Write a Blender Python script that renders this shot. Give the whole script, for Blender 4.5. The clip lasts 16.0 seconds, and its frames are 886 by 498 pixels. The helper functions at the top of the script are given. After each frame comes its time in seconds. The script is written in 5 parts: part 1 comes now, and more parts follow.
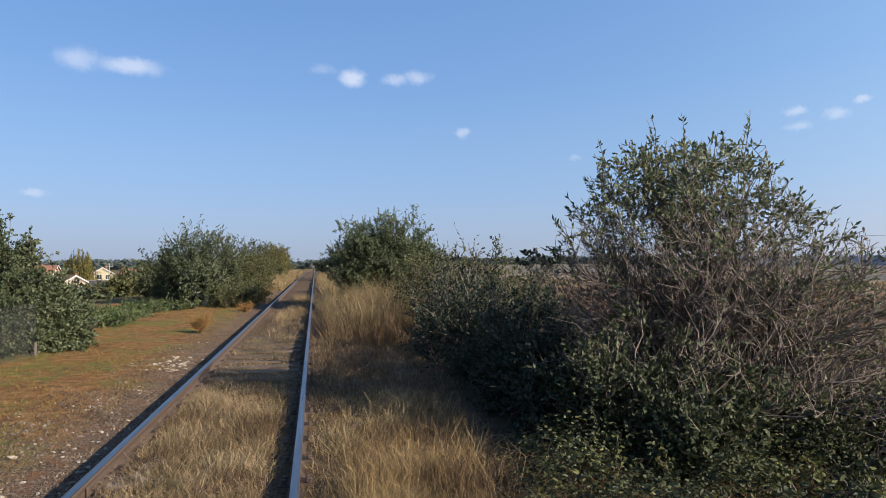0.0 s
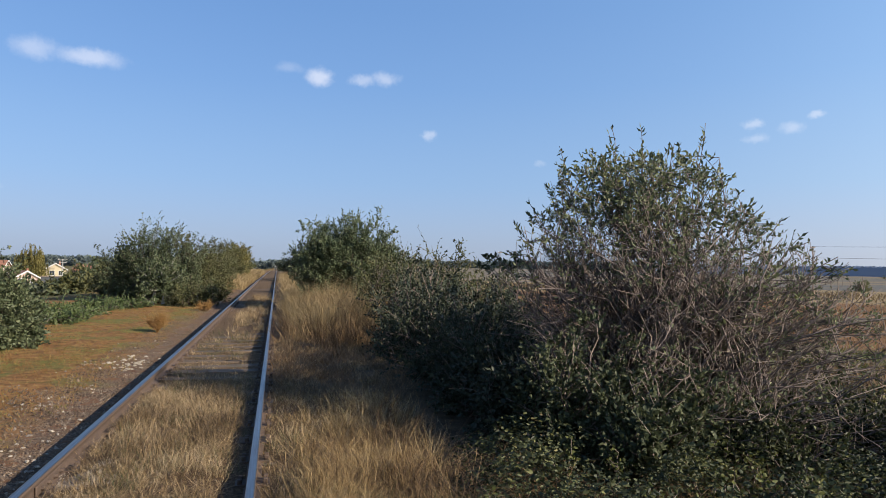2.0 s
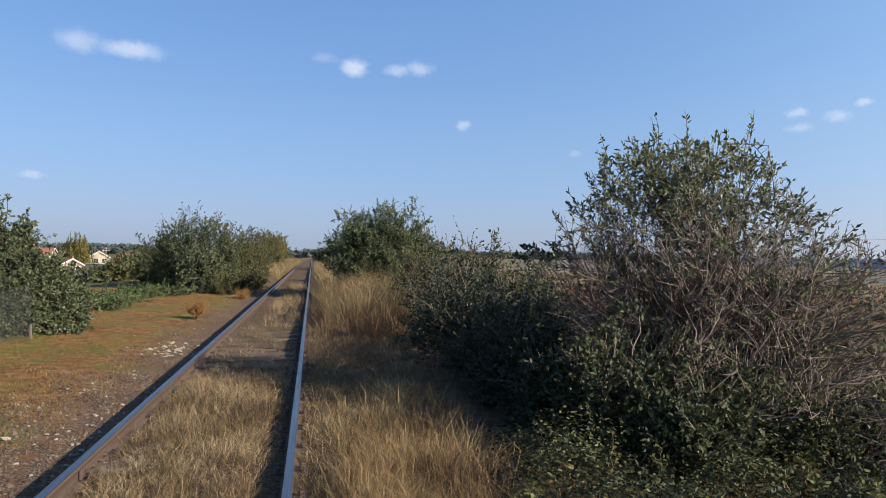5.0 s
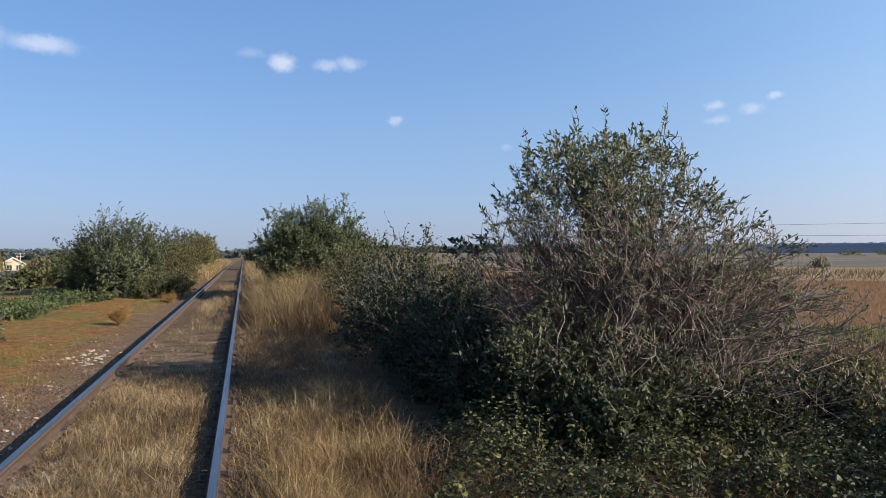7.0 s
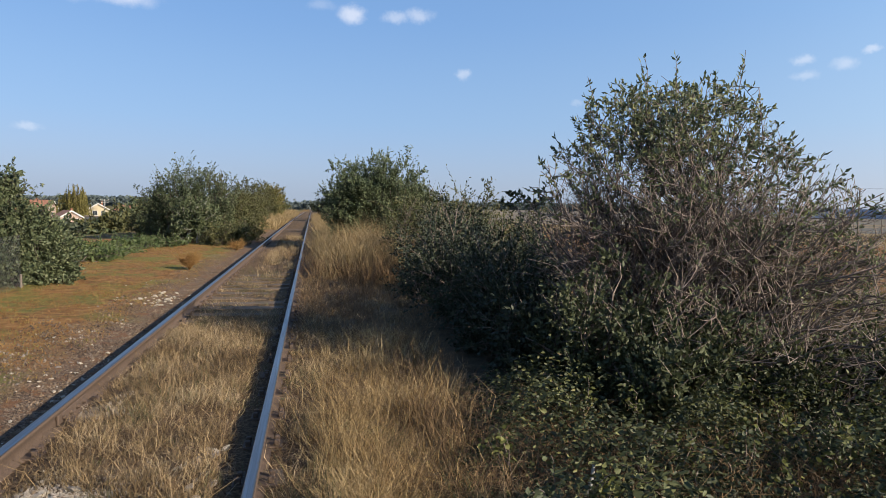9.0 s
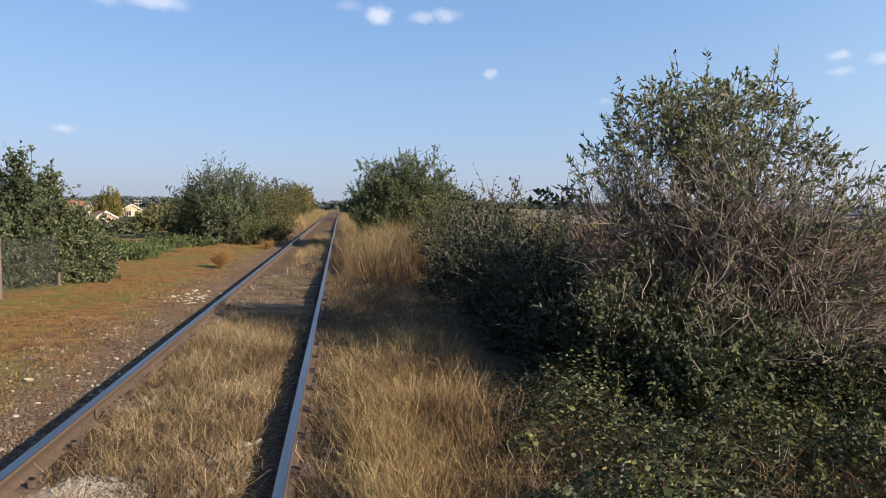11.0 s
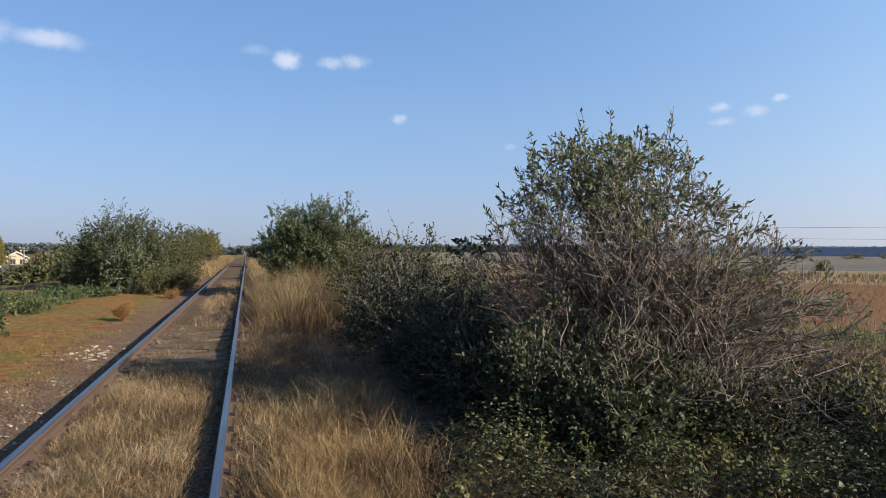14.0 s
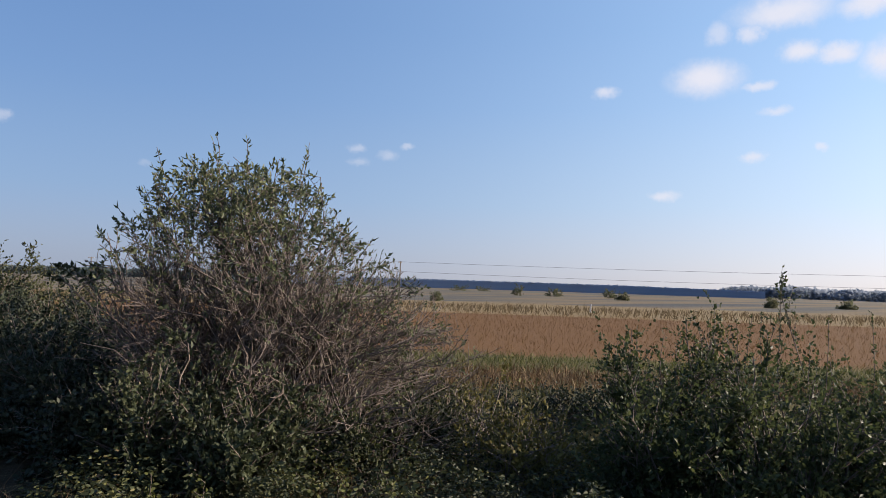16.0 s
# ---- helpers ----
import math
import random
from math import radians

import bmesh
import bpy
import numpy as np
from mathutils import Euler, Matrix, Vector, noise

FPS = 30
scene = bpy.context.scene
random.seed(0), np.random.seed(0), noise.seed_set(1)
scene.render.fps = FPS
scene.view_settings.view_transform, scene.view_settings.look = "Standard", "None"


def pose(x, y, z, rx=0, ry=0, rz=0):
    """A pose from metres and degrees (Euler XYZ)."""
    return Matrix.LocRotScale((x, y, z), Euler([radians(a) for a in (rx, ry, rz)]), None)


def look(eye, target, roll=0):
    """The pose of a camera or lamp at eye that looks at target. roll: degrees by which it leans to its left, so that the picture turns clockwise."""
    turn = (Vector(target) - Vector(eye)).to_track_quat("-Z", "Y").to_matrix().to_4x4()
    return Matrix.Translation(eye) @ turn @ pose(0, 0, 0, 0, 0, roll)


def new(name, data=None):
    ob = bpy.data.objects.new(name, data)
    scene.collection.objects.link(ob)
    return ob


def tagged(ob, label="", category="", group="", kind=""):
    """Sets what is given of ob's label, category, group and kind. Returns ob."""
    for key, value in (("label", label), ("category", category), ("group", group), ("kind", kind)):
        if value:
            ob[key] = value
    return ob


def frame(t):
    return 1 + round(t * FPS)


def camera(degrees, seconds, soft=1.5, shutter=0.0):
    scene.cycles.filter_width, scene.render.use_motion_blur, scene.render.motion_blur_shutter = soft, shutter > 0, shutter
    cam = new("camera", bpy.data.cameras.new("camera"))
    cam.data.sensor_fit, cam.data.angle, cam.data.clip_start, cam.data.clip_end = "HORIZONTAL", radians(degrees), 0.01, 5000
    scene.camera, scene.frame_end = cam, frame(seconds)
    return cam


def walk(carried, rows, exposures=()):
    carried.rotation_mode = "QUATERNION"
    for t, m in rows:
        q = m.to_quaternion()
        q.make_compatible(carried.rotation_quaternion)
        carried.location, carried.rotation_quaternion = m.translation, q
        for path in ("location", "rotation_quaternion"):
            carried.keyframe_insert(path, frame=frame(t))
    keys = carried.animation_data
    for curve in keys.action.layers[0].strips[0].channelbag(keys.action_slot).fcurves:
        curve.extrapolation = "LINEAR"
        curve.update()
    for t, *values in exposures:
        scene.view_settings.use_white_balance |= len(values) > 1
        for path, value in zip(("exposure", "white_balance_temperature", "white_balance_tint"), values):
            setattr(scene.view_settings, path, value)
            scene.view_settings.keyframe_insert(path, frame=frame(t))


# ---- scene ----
cam = camera(67.67, 16.0, soft=0.3)

# seconds, eye, then yaw (clockwise from +y), pitch and lean in degrees
PATH = [
    (0, 0.140, -0.001, 1.725, 10.96, 1.20, -0.20),
    (0.5, 0.167, -0.005, 1.730, 11.21, 1.37, 0.63),
    (1, 0.179, -0.006, 1.738, 13.07, 1.86, 1.45),
    (1.5, 0.155, -0.046, 1.730, 13.71, 1.83, 1.06),
    (2, 0.148, -0.068, 1.724, 14.06, 1.45, 0.90),
    (2.5, 0.142, -0.066, 1.726, 13.80, 1.14, 0.80),
    (3, 0.141, -0.050, 1.719, 12.95, 0.68, 1.01),
    (5.5, 0.120, 0.026, 1.719, 11.14, 0.56, 1.26),
    (6, 0.116, -0.027, 1.729, 20.57, 0.53, 0.96),
    (6.5, 0.144, -0.083, 1.727, 22.57, 1.24, -0.18),
    (7, 0.206, 0.003, 1.717, 16.76, 0.19, -0.35),
    (7.5, 0.271, 0.015, 1.689, 14.71, -0.47, 0.61),
    (8, 0.314, 0.051, 1.678, 12.16, -0.92, 0.91),
    (8.5, 0.321, 0.055, 1.671, 11.20, -2.49, 1.28),
    (9, 0.322, 0.074, 1.677, 11.24, -3.66, 1.11),
    (11.5, 0.302, 0.049, 1.653, 8.66, -3.78, 0.96),
    (12, 0.298, 0.058, 1.647, 9.05, -5.90, 1.10),
    (12.5, 0.294, 0.079, 1.650, 8.94, -6.59, 1.45),
    (13, 0.226, -0.010, 1.709, 8.68, -4.48, 0.87),
    (13.5, 0.140, -0.005, 1.717, 15.63, -1.33, 0.31),
    (14, 0.190, -0.003, 1.735, 16.53, 0.10, 0.31),
    (14.5, 0.152, -0.007, 1.739, 16.64, 0.85, 0.93),
    (15, 0.147, 0.000, 1.754, 27.87, 1.92, 2.28),
    (15.5, 0.254, 0.032, 1.777, 39.88, 2.65, 2.43),
    (16, 0.319, 0.055, 1.778, 46.94, 3.08, 1.82),
]


def aimed(x, y, z, yaw, pitch, lean):
    a, p = radians(yaw), radians(pitch)
    ahead = Vector((math.sin(a) * math.cos(p), math.cos(a) * math.cos(p), math.sin(p)))
    return look((x, y, z), Vector((x, y, z)) + ahead * 10, lean)


walk(cam, [(t, aimed(*row)) for t, *row in PATH], [(0, 1.15, 6400, 11), (7, 1.15, 6400, 11), (9, 1.20, 6550, 10), (11.5, 1.38, 6950, 12), (12.5, 1.48, 7000, 12), (13.5, 1.27, 6800, 11), (14.5, 1.15, 6450, 11), (15.2, 1.14, 6650, 13), (16, 0.95, 6600, 14)])

# ---- sky, sun ----
SUN_YAW, SUN_EL = 131.0, 23.5
CLOUDS = [  # yaw, elevation, half width, half height (degrees), strength
    (-18.0, 15.35, 1.7, 0.95, 0.55), (-14.3, 15.2, 2.6, 0.75, 0.75), (3.13, 15.66, 1.3, 0.8, 0.9), (0.6, 16.2, 1.3, 0.5, 0.25),
    (6.9, 15.5, 1.3, 0.55, 0.55), (8.8, 15.7, 1.3, 0.7, 0.6), (12.77, 11.13, 0.75, 0.5, 0.55), (-20.84, 5.28, 1.0, 0.33, 0.45),
    (39.2, 11.4, 0.8, 0.42, 0.55), (39.45, 10.3, 1.0, 0.38, 0.4), (41.9, 10.9, 1.0, 0.55, 0.5), (43.55, 11.8, 0.75, 0.33, 0.6),
    (22.3, 8.8, 0.6, 0.33, 0.25), (60.55, 16.3, 1.2, 0.5, 0.7), (68.5, 17.0, 3.0, 1.55, 0.95), (72.5, 16.1, 1.3, 0.45, 0.7),
    (74.3, 21.3, 4.0, 1.4, 0.9), (80.0, 21.0, 2.2, 1.1, 0.9), (75.4, 18.3, 1.6, 0.9, 0.9), (78.0, 17.9, 1.8, 0.9, 0.9),
    (81.2, 17.0, 2.0, 1.6, 0.95), (73.7, 14.1, 1.2, 0.45, 0.6), (72.2, 10.7, 1.0, 0.55, 0.7), (76.7, 11.2, 0.65, 0.35, 0.6),
    (65.4, 7.8, 1.3, 0.5, 0.7), (69.4, 20.3, 1.1, 1.0, 0.5), (71.9, 20.0, 1.2, 0.8, 0.7)]


def build_world():
    world = bpy.data.worlds.new("world")
    scene.world = world
    world.use_nodes = True
    nodes, links = world.node_tree.nodes, world.node_tree.links
    nodes.clear()
    out, background = nodes.new("ShaderNodeOutputWorld"), nodes.new("ShaderNodeBackground")
    sky = nodes.new("ShaderNodeTexSky")
    sky.sky_type, sky.sun_disc = "NISHITA", False
    sky.sun_elevation, sky.sun_rotation = radians(SUN_EL), radians(SUN_YAW)
    sky.altitude, sky.air_density, sky.dust_density, sky.ozone_density = 100, 1.0, 1.6, 3.6
    place = nodes.new("ShaderNodeTexCoord")
    billow = nodes.new("ShaderNodeTexNoise")
    billow.inputs["Scale"].default_value, billow.inputs["Detail"].default_value, billow.inputs["Roughness"].default_value = 40, 9, 0.68
    links.new(place.outputs["Generated"], billow.inputs["Vector"])
    centred = nodes.new("ShaderNodeVectorMath")
    centred.operation = "MULTIPLY_ADD"
    centred.inputs[1].default_value, centred.inputs[2].default_value = (0.034, 0.034, 0.020), (-0.017, -0.017, -0.010)
    links.new(billow.outputs["Color"], centred.inputs[0])
    warped = nodes.new("ShaderNodeVectorMath")
    links.new(place.outputs["Generated"], warped.inputs[0])
    links.new(centred.outputs[0], warped.inputs[1])
    total = None
    for yaw, el, w, h, strength in CLOUDS:
        a, e = radians(yaw), radians(el)
        local = nodes.new("ShaderNodeMapping")
        local.vector_type = "TEXTURE"
        local.inputs["Location"].default_value = (math.sin(a) * math.cos(e), math.cos(a) * math.cos(e), math.sin(e))
        local.inputs["Rotation"].default_value = (e, 0, -a)
        local.inputs["Scale"].default_value = (radians(w), 0.2, radians(h))
        far = nodes.new("ShaderNodeVectorMath")
        far.operation = "LENGTH"
        ramp = nodes.new("ShaderNodeMapRange")
        ramp.interpolation_type = "SMOOTHSTEP"
        ramp.inputs["From Min"].default_value, ramp.inputs["From Max"].default_value = 1.2, 0.15
        ramp.inputs["To Max"].default_value = strength * (0.62 if yaw < 50 else 0.92)
        links.new(warped.outputs[0], local.inputs["Vector"])
        links.new(local.outputs[0], far.inputs[0])
        links.new(far.outputs["Value"], ramp.inputs["Value"])
        if total is None:
            total = ramp.outputs[0]
        else:
            most = nodes.new("ShaderNodeMath")
            most.operation = "MAXIMUM"
            links.new(total, most.inputs[0])
            links.new(ramp.outputs[0], most.inputs[1])
            total = most.outputs[0]
    mix = nodes.new("ShaderNodeMix")
    mix.data_type = "RGBA"
    mix.inputs["B"].default_value = (6.2, 6.3, 6.8, 1)
    links.new(total, mix.inputs["Factor"])
    tint = nodes.new("ShaderNodeMix")
    tint.data_type, tint.blend_type = "RGBA", "MULTIPLY"
    tint.inputs["Factor"].default_value, tint.inputs["B"].default_value = 1.0, (0.95, 0.97, 1.12, 1)
    links.new(sky.outputs[0], tint.inputs["A"])
    height = nodes.new("ShaderNodeSeparateXYZ")
    links.new(place.outputs["Generated"], height.inputs[0])
    haze = nodes.new("ShaderNodeMapRange")
    haze.interpolation_type = "SMOOTHSTEP"
    haze.inputs["From Min"].default_value, haze.inputs["From Max"].default_value = 0.22, 0.0
    links.new(height.outputs["Z"], haze.inputs["Value"])
    low = nodes.new("ShaderNodeMix")
    low.data_type, low.blend_type = "RGBA", "MULTIPLY"
    low.inputs["B"].default_value = (0.80, 0.79, 0.98, 1)
    links.new(haze.outputs[0], low.inputs["Factor"])
    links.new(tint.outputs["Result"], low.inputs["A"])
    veil = nodes.new("ShaderNodeValToRGB")
    stops = [(0.0, (3.5, 4.05, 4.85)), (0.12, (2.4, 3.65, 5.2)), (0.26, (1.65, 3.0, 5.1)), (0.36, (1.35, 2.65, 4.85)), (1.0, (0.4, 1.2, 3.7))]
    while len(veil.color_ramp.elements) < len(stops):
        veil.color_ramp.elements.new(0.5)
    for e, (p, c) in zip(veil.color_ramp.elements, stops):
        e.position, e.color = p, (*[v / 6 for v in c], 1)
    links.new(height.outputs["Z"], veil.inputs["Fac"])
    scaled = nodes.new("ShaderNodeVectorMath")
    scaled.operation = "SCALE"
    scaled.inputs["Scale"].default_value = 6.0
    links.new(veil.outputs["Color"], scaled.inputs[0])
    even = nodes.new("ShaderNodeMix")
    even.data_type = "RGBA"
    even.inputs["Factor"].default_value = 0.72
    links.new(low.outputs["Result"], even.inputs["A"])
    # haze scatters more light on the sun's side
    facing = nodes.new("ShaderNodeVectorMath")
    facing.operation = "DOT_PRODUCT"
    a, e = radians(SUN_YAW), radians(SUN_EL)
    facing.inputs[1].default_value = (math.sin(a) * math.cos(e), math.cos(a) * math.cos(e), math.sin(e))
    links.new(place.outputs["Generated"], facing.inputs[0])
    toward = nodes.new("ShaderNodeMapRange")
    toward.inputs["From Min"].default_value, toward.inputs["From Max"].default_value = -0.8, 0.9
    links.new(facing.outputs["Value"], toward.inputs["Value"])
    square = nodes.new("ShaderNodeMath")
    square.operation = "POWER"
    square.inputs[1].default_value = 3.0
    links.new(toward.outputs[0], square.inputs[0])
    bright = nodes.new("ShaderNodeMix")
    bright.data_type = "RGBA"
    bright.inputs["A"].default_value, bright.inputs["B"].default_value = (0.84, 0.88, 0.93, 1), (3.4, 2.7, 2.05, 1)
    links.new(square.outputs[0], bright.inputs["Factor"])
    lit = nodes.new("ShaderNodeVectorMath")
    lit.operation = "MULTIPLY"
    links.new(scaled.outputs[0], lit.inputs[0])
    links.new(bright.outputs["Result"], lit.inputs[1])
    links.new(lit.outputs[0], even.inputs["B"])
    links.new(even.outputs["Result"], mix.inputs["A"])
    links.new(mix.outputs["Result"], background.inputs["Color"])
    background.inputs["Strength"].default_value = 0.07
    links.new(background.outputs[0], out.inputs[0])


build_world()
sun = new("sun", bpy.data.lights.new("sun", "SUN"))
sun.data.energy, sun.data.angle, sun.data.color = 5.0, radians(0.55), (1.0, 0.89, 0.73)
_a, _e = radians(SUN_YAW), radians(SUN_EL)
SUN_WAY = Vector((math.sin(_a) * math.cos(_e), math.cos(_a) * math.cos(_e), math.sin(_e)))
sun.matrix_world = look(SUN_WAY * 100, (0, 0, 0))


# ---- materials ----
def material(name, rough=0.8, metal=0.0):
    m = bpy.data.materials.new(name)
    m.use_nodes = True
    shader = m.node_tree.nodes["Principled BSDF"]
    shader.inputs["Roughness"].default_value, shader.inputs["Metallic"].default_value = rough, metal
    return m, m.node_tree.nodes, m.node_tree.links, shader


def noise_node(nodes, links, scale, detail=4, rough=0.55, coords="Object", stretch=None):
    tex, co = nodes.new("ShaderNodeTexNoise"), nodes.new("ShaderNodeTexCoord")
    tex.inputs["Scale"].default_value, tex.inputs["Detail"].default_value, tex.inputs["Roughness"].default_value = scale, detail, rough
    source = co.outputs[coords]
    if stretch:
        mapping = nodes.new("ShaderNodeMapping")
        mapping.inputs["Scale"].default_value = stretch
        links.new(source, mapping.inputs[0])
        source = mapping.outputs[0]
    links.new(source, tex.inputs["Vector"])
    return tex.outputs["Fac"]


def ramp_node(nodes, links, fac, stops):
    ramp = nodes.new("ShaderNodeValToRGB")
    while len(ramp.color_ramp.elements) < len(stops):
        ramp.color_ramp.elements.new(0.5)
    for el, (at, colour) in zip(ramp.color_ramp.elements, stops):
        el.position, el.color = at, (*colour, 1)
    links.new(fac, ramp.inputs[0])
    return ramp.outputs[0]


def mixed(nodes, links, fac, a, b, how="MIX"):
    mix = nodes.new("ShaderNodeMix")
    mix.data_type, mix.blend_type = "RGBA", how
    for value, key in ((fac, "Factor"), (a, "A"), (b, "B")):
        if isinstance(value, (int, float)):
            mix.inputs[key].default_value = value
        elif isinstance(value, tuple):
            mix.inputs[key].default_value = (*value, 1)
        else:
            links.new(value, mix.inputs[key])
    return mix.outputs["Result"]


def bumped(nodes, links, shader, height, strength, distance):
    bump = nodes.new("ShaderNodeBump")
    bump.inputs["Strength"].default_value, bump.inputs["Distance"].default_value = strength, distance
    links.new(height, bump.inputs["Height"])
    links.new(bump.outputs[0], shader.inputs["Normal"])


def span(nodes, links, value, a, b, c=None, d=None):
    """0 to 1 as value goes a to b, and back to 0 from c to d."""
    def rise(p, q):
        r = nodes.new("ShaderNodeMapRange")
        r.interpolation_type = "SMOOTHSTEP"
        r.inputs["From Min"].default_value, r.inputs["From Max"].default_value = p, q
        links.new(value, r.inputs["Value"])
        return r.outputs[0]
    first = rise(a, b)
    if c is None:
        return first
    m = nodes.new("ShaderNodeMath")
    m.operation = "MULTIPLY"
    links.new(first, m.inputs[0])
    links.new(rise(d, c), m.inputs[1])
    return m.outputs[0]


def plain(name, colour, rough=0.8, scale=6.0, vary=0.25, bump=0.3, depth=0.01, metal=0.0):
    m, nodes, links, shader = material(name, rough, metal)
    fine, broad = noise_node(nodes, links, scale * 8, 5), noise_node(nodes, links, scale, 4)
    lo, hi = tuple(c * (1 - vary) for c in colour), tuple(min(1, c * (1 + vary)) for c in colour)
    base = ramp_node(nodes, links, broad, [(0.3, lo), (0.7, hi)])
    grain = ramp_node(nodes, links, fine, [(0.3, (0.75,) * 3), (0.7, (1.0,) * 3)])
    links.new(mixed(nodes, links, 1.0, base, grain, "MULTIPLY"), shader.inputs["Base Color"])
    bumped(nodes, links, shader, fine, bump, depth)
    return m


def leafy(name, stops, rough=0.55, through_share=0.3, patch=0.6):
    """Leaves or blades: every piece its own tint, drifting over the plant; some light passes through."""
    m, nodes, links, shader = material(name, rough)
    geo = nodes.new("ShaderNodeNewGeometry")
    broad = noise_node(nodes, links, patch, 3)
    add = nodes.new("ShaderNodeMath")
    add.operation = "MULTIPLY_ADD"
    add.inputs[1].default_value = 0.55
    links.new(geo.outputs["Random Per Island"], add.inputs[0])
    sub = nodes.new("ShaderNodeMath")
    sub.operation = "MULTIPLY_ADD"
    sub.inputs[1].default_value, sub.inputs[2].default_value = 1.3, -0.42
    links.new(broad, sub.inputs[0])
    links.new(sub.outputs[0], add.inputs[2])
    colour = ramp_node(nodes, links, add.outputs[0], stops)
    links.new(colour, shader.inputs["Base Color"])
    shader.inputs["Specular IOR Level"].default_value = 0.22
    glow = nodes.new("ShaderNodeBsdfTranslucent")
    links.new(colour, glow.inputs["Color"])
    mix = nodes.new("ShaderNodeMixShader")
    mix.inputs[0].default_value = through_share
    links.new(shader.outputs[0], mix.inputs[1])
    links.new(glow.outputs[0], mix.inputs[2])
    links.new(mix.outputs[0], nodes["Material Output"].inputs["Surface"])
    return m


def ground_material():
    m, nodes, links, shader = material("ground", 0.95)
    shader.inputs["Specular IOR Level"].default_value = 0.15
    co = nodes.new("ShaderNodeTexCoord")
    xyz = nodes.new("ShaderNodeSeparateXYZ")
    wob, wobble = nodes.new("ShaderNodeTexNoise"), nodes.new("ShaderNodeVectorMath")
    wob.inputs["Scale"].default_value, wob.inputs["Detail"].default_value = 0.7, 5
    links.new(co.outputs["Object"], wob.inputs["Vector"])
    wobble.operation = "MULTIPLY_ADD"
    wobble.inputs[1].default_value = (1.2, 1.2, 0)
    links.new(wob.outputs["Color"], wobble.inputs[0])
    shifted = nodes.new("ShaderNodeVectorMath")
    shifted.inputs[1].default_value = (-0.6, -0.6, 0)
    links.new(co.outputs["Object"], shifted.inputs[0])
    links.new(shifted.outputs[0], wobble.inputs[2])
    links.new(wobble.outputs[0], xyz.inputs[0])
    x, y = xyz.outputs["X"], xyz.outputs["Y"]
    fine, mid, broad = (noise_node(nodes, links, s, 6, 0.65) for s in (38, 5, 0.55))
    # trackside shelf: rusty dry turf with greener patches
    turf = ramp_node(nodes, links, mid, [(0.32, (0.063, 0.029, 0.012)), (0.5, (0.157, 0.076, 0.025)), (0.68, (0.219, 0.131, 0.052))])
    green = ramp_node(nodes, links, mid, [(0.3, (0.068, 0.068, 0.016)), (0.7, (0.141, 0.123, 0.031))])
    shelf = mixed(nodes, links, span(nodes, links, broad, 0.47, 0.6), turf, green)
    stony = ramp_node(nodes, links, fine, [(0.36, (0.026, 0.017, 0.011)), (0.5, (0.087, 0.057, 0.037)), (0.64, (0.191, 0.144, 0.1))])
    rusty = mixed(nodes, links, span(nodes, links, mid, 0.48, 0.62), stony, (0.104, 0.052, 0.026))
    colour = mixed(nodes, links, span(nodes, links, x, -2.9, -2.1), shelf, rusty)
    bed = ramp_node(nodes, links, fine, [(0.33, (0.031, 0.019, 0.01)), (0.52, (0.087, 0.054, 0.028)), (0.7, (0.174, 0.117, 0.07))])
    colour = mixed(nodes, links, span(nodes, links, x, -1.75, -1.3), colour, bed)
    verge = ramp_node(nodes, links, mid, [(0.3, (0.047, 0.031, 0.017)), (0.7, (0.104, 0.073, 0.039))])
    colour = mixed(nodes, links, span(nodes, links, x, 0.1, 0.6), colour, verge)
    # darker where bushes and brambles stand, the shade beneath them put into the colour
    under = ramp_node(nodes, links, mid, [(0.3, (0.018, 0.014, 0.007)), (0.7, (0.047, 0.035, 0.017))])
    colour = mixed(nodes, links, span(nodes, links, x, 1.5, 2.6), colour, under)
    # plain beyond the slope, in belts across the line of sight to the east
    across = nodes.new("ShaderNodeVectorMath")
    across.operation = "DOT_PRODUCT"
    across.inputs[1].default_value = (0.788, 0.616, 0)
    links.new(wobble.outputs[0], across.inputs[0])
    u = across.outputs["Value"]
    grass = ramp_node(nodes, links, mid, [(0.3, (0.052, 0.044, 0.016)), (0.7, (0.11, 0.089, 0.031))])
    brown = ramp_node(nodes, links, mid, [(0.3, (0.091, 0.044, 0.017)), (0.7, (0.152, 0.08, 0.03))])
    tan = ramp_node(nodes, links, mid, [(0.3, (0.139, 0.096, 0.045)), (0.7, (0.217, 0.161, 0.083))])
    strip = nodes.new("ShaderNodeTexNoise")
    strip.inputs["Scale"].default_value, strip.inputs["Detail"].default_value = 1.0, 3
    squeeze = nodes.new("ShaderNodeMapping")
    squeeze.inputs["Rotation"].default_value, squeeze.inputs["Scale"].default_value = (0, 0, radians(52)), (0.0022, 0.022, 0)
    links.new(co.outputs["Object"], squeeze.inputs[0])
    links.new(squeeze.outputs[0], strip.inputs["Vector"])
    plots = ramp_node(nodes, links, strip.outputs["Fac"], [(0.36, (0.06, 0.06, 0.056)), (0.45, (0.155, 0.112, 0.062)), (0.53, (0.07, 0.07, 0.062)), (0.62, (0.165, 0.12, 0.07))])
    land = mixed(nodes, links, span(nodes, links, u, 36, 38), grass, brown)
    land = mixed(nodes, links, span(nodes, links, u, 88, 92), land, tan)
    land = mixed(nodes, links, span(nodes, links, u, 150, 158), land, plots)
    colour = mixed(nodes, links, span(nodes, links, x, 9, 13), colour, land)
    # low meadow to the west
    meadow = mixed(nodes, links, span(nodes, links, broad, 0.45, 0.62), (0.068, 0.057, 0.018), (0.125, 0.099, 0.039))
    west = nodes.new("ShaderNodeMath")
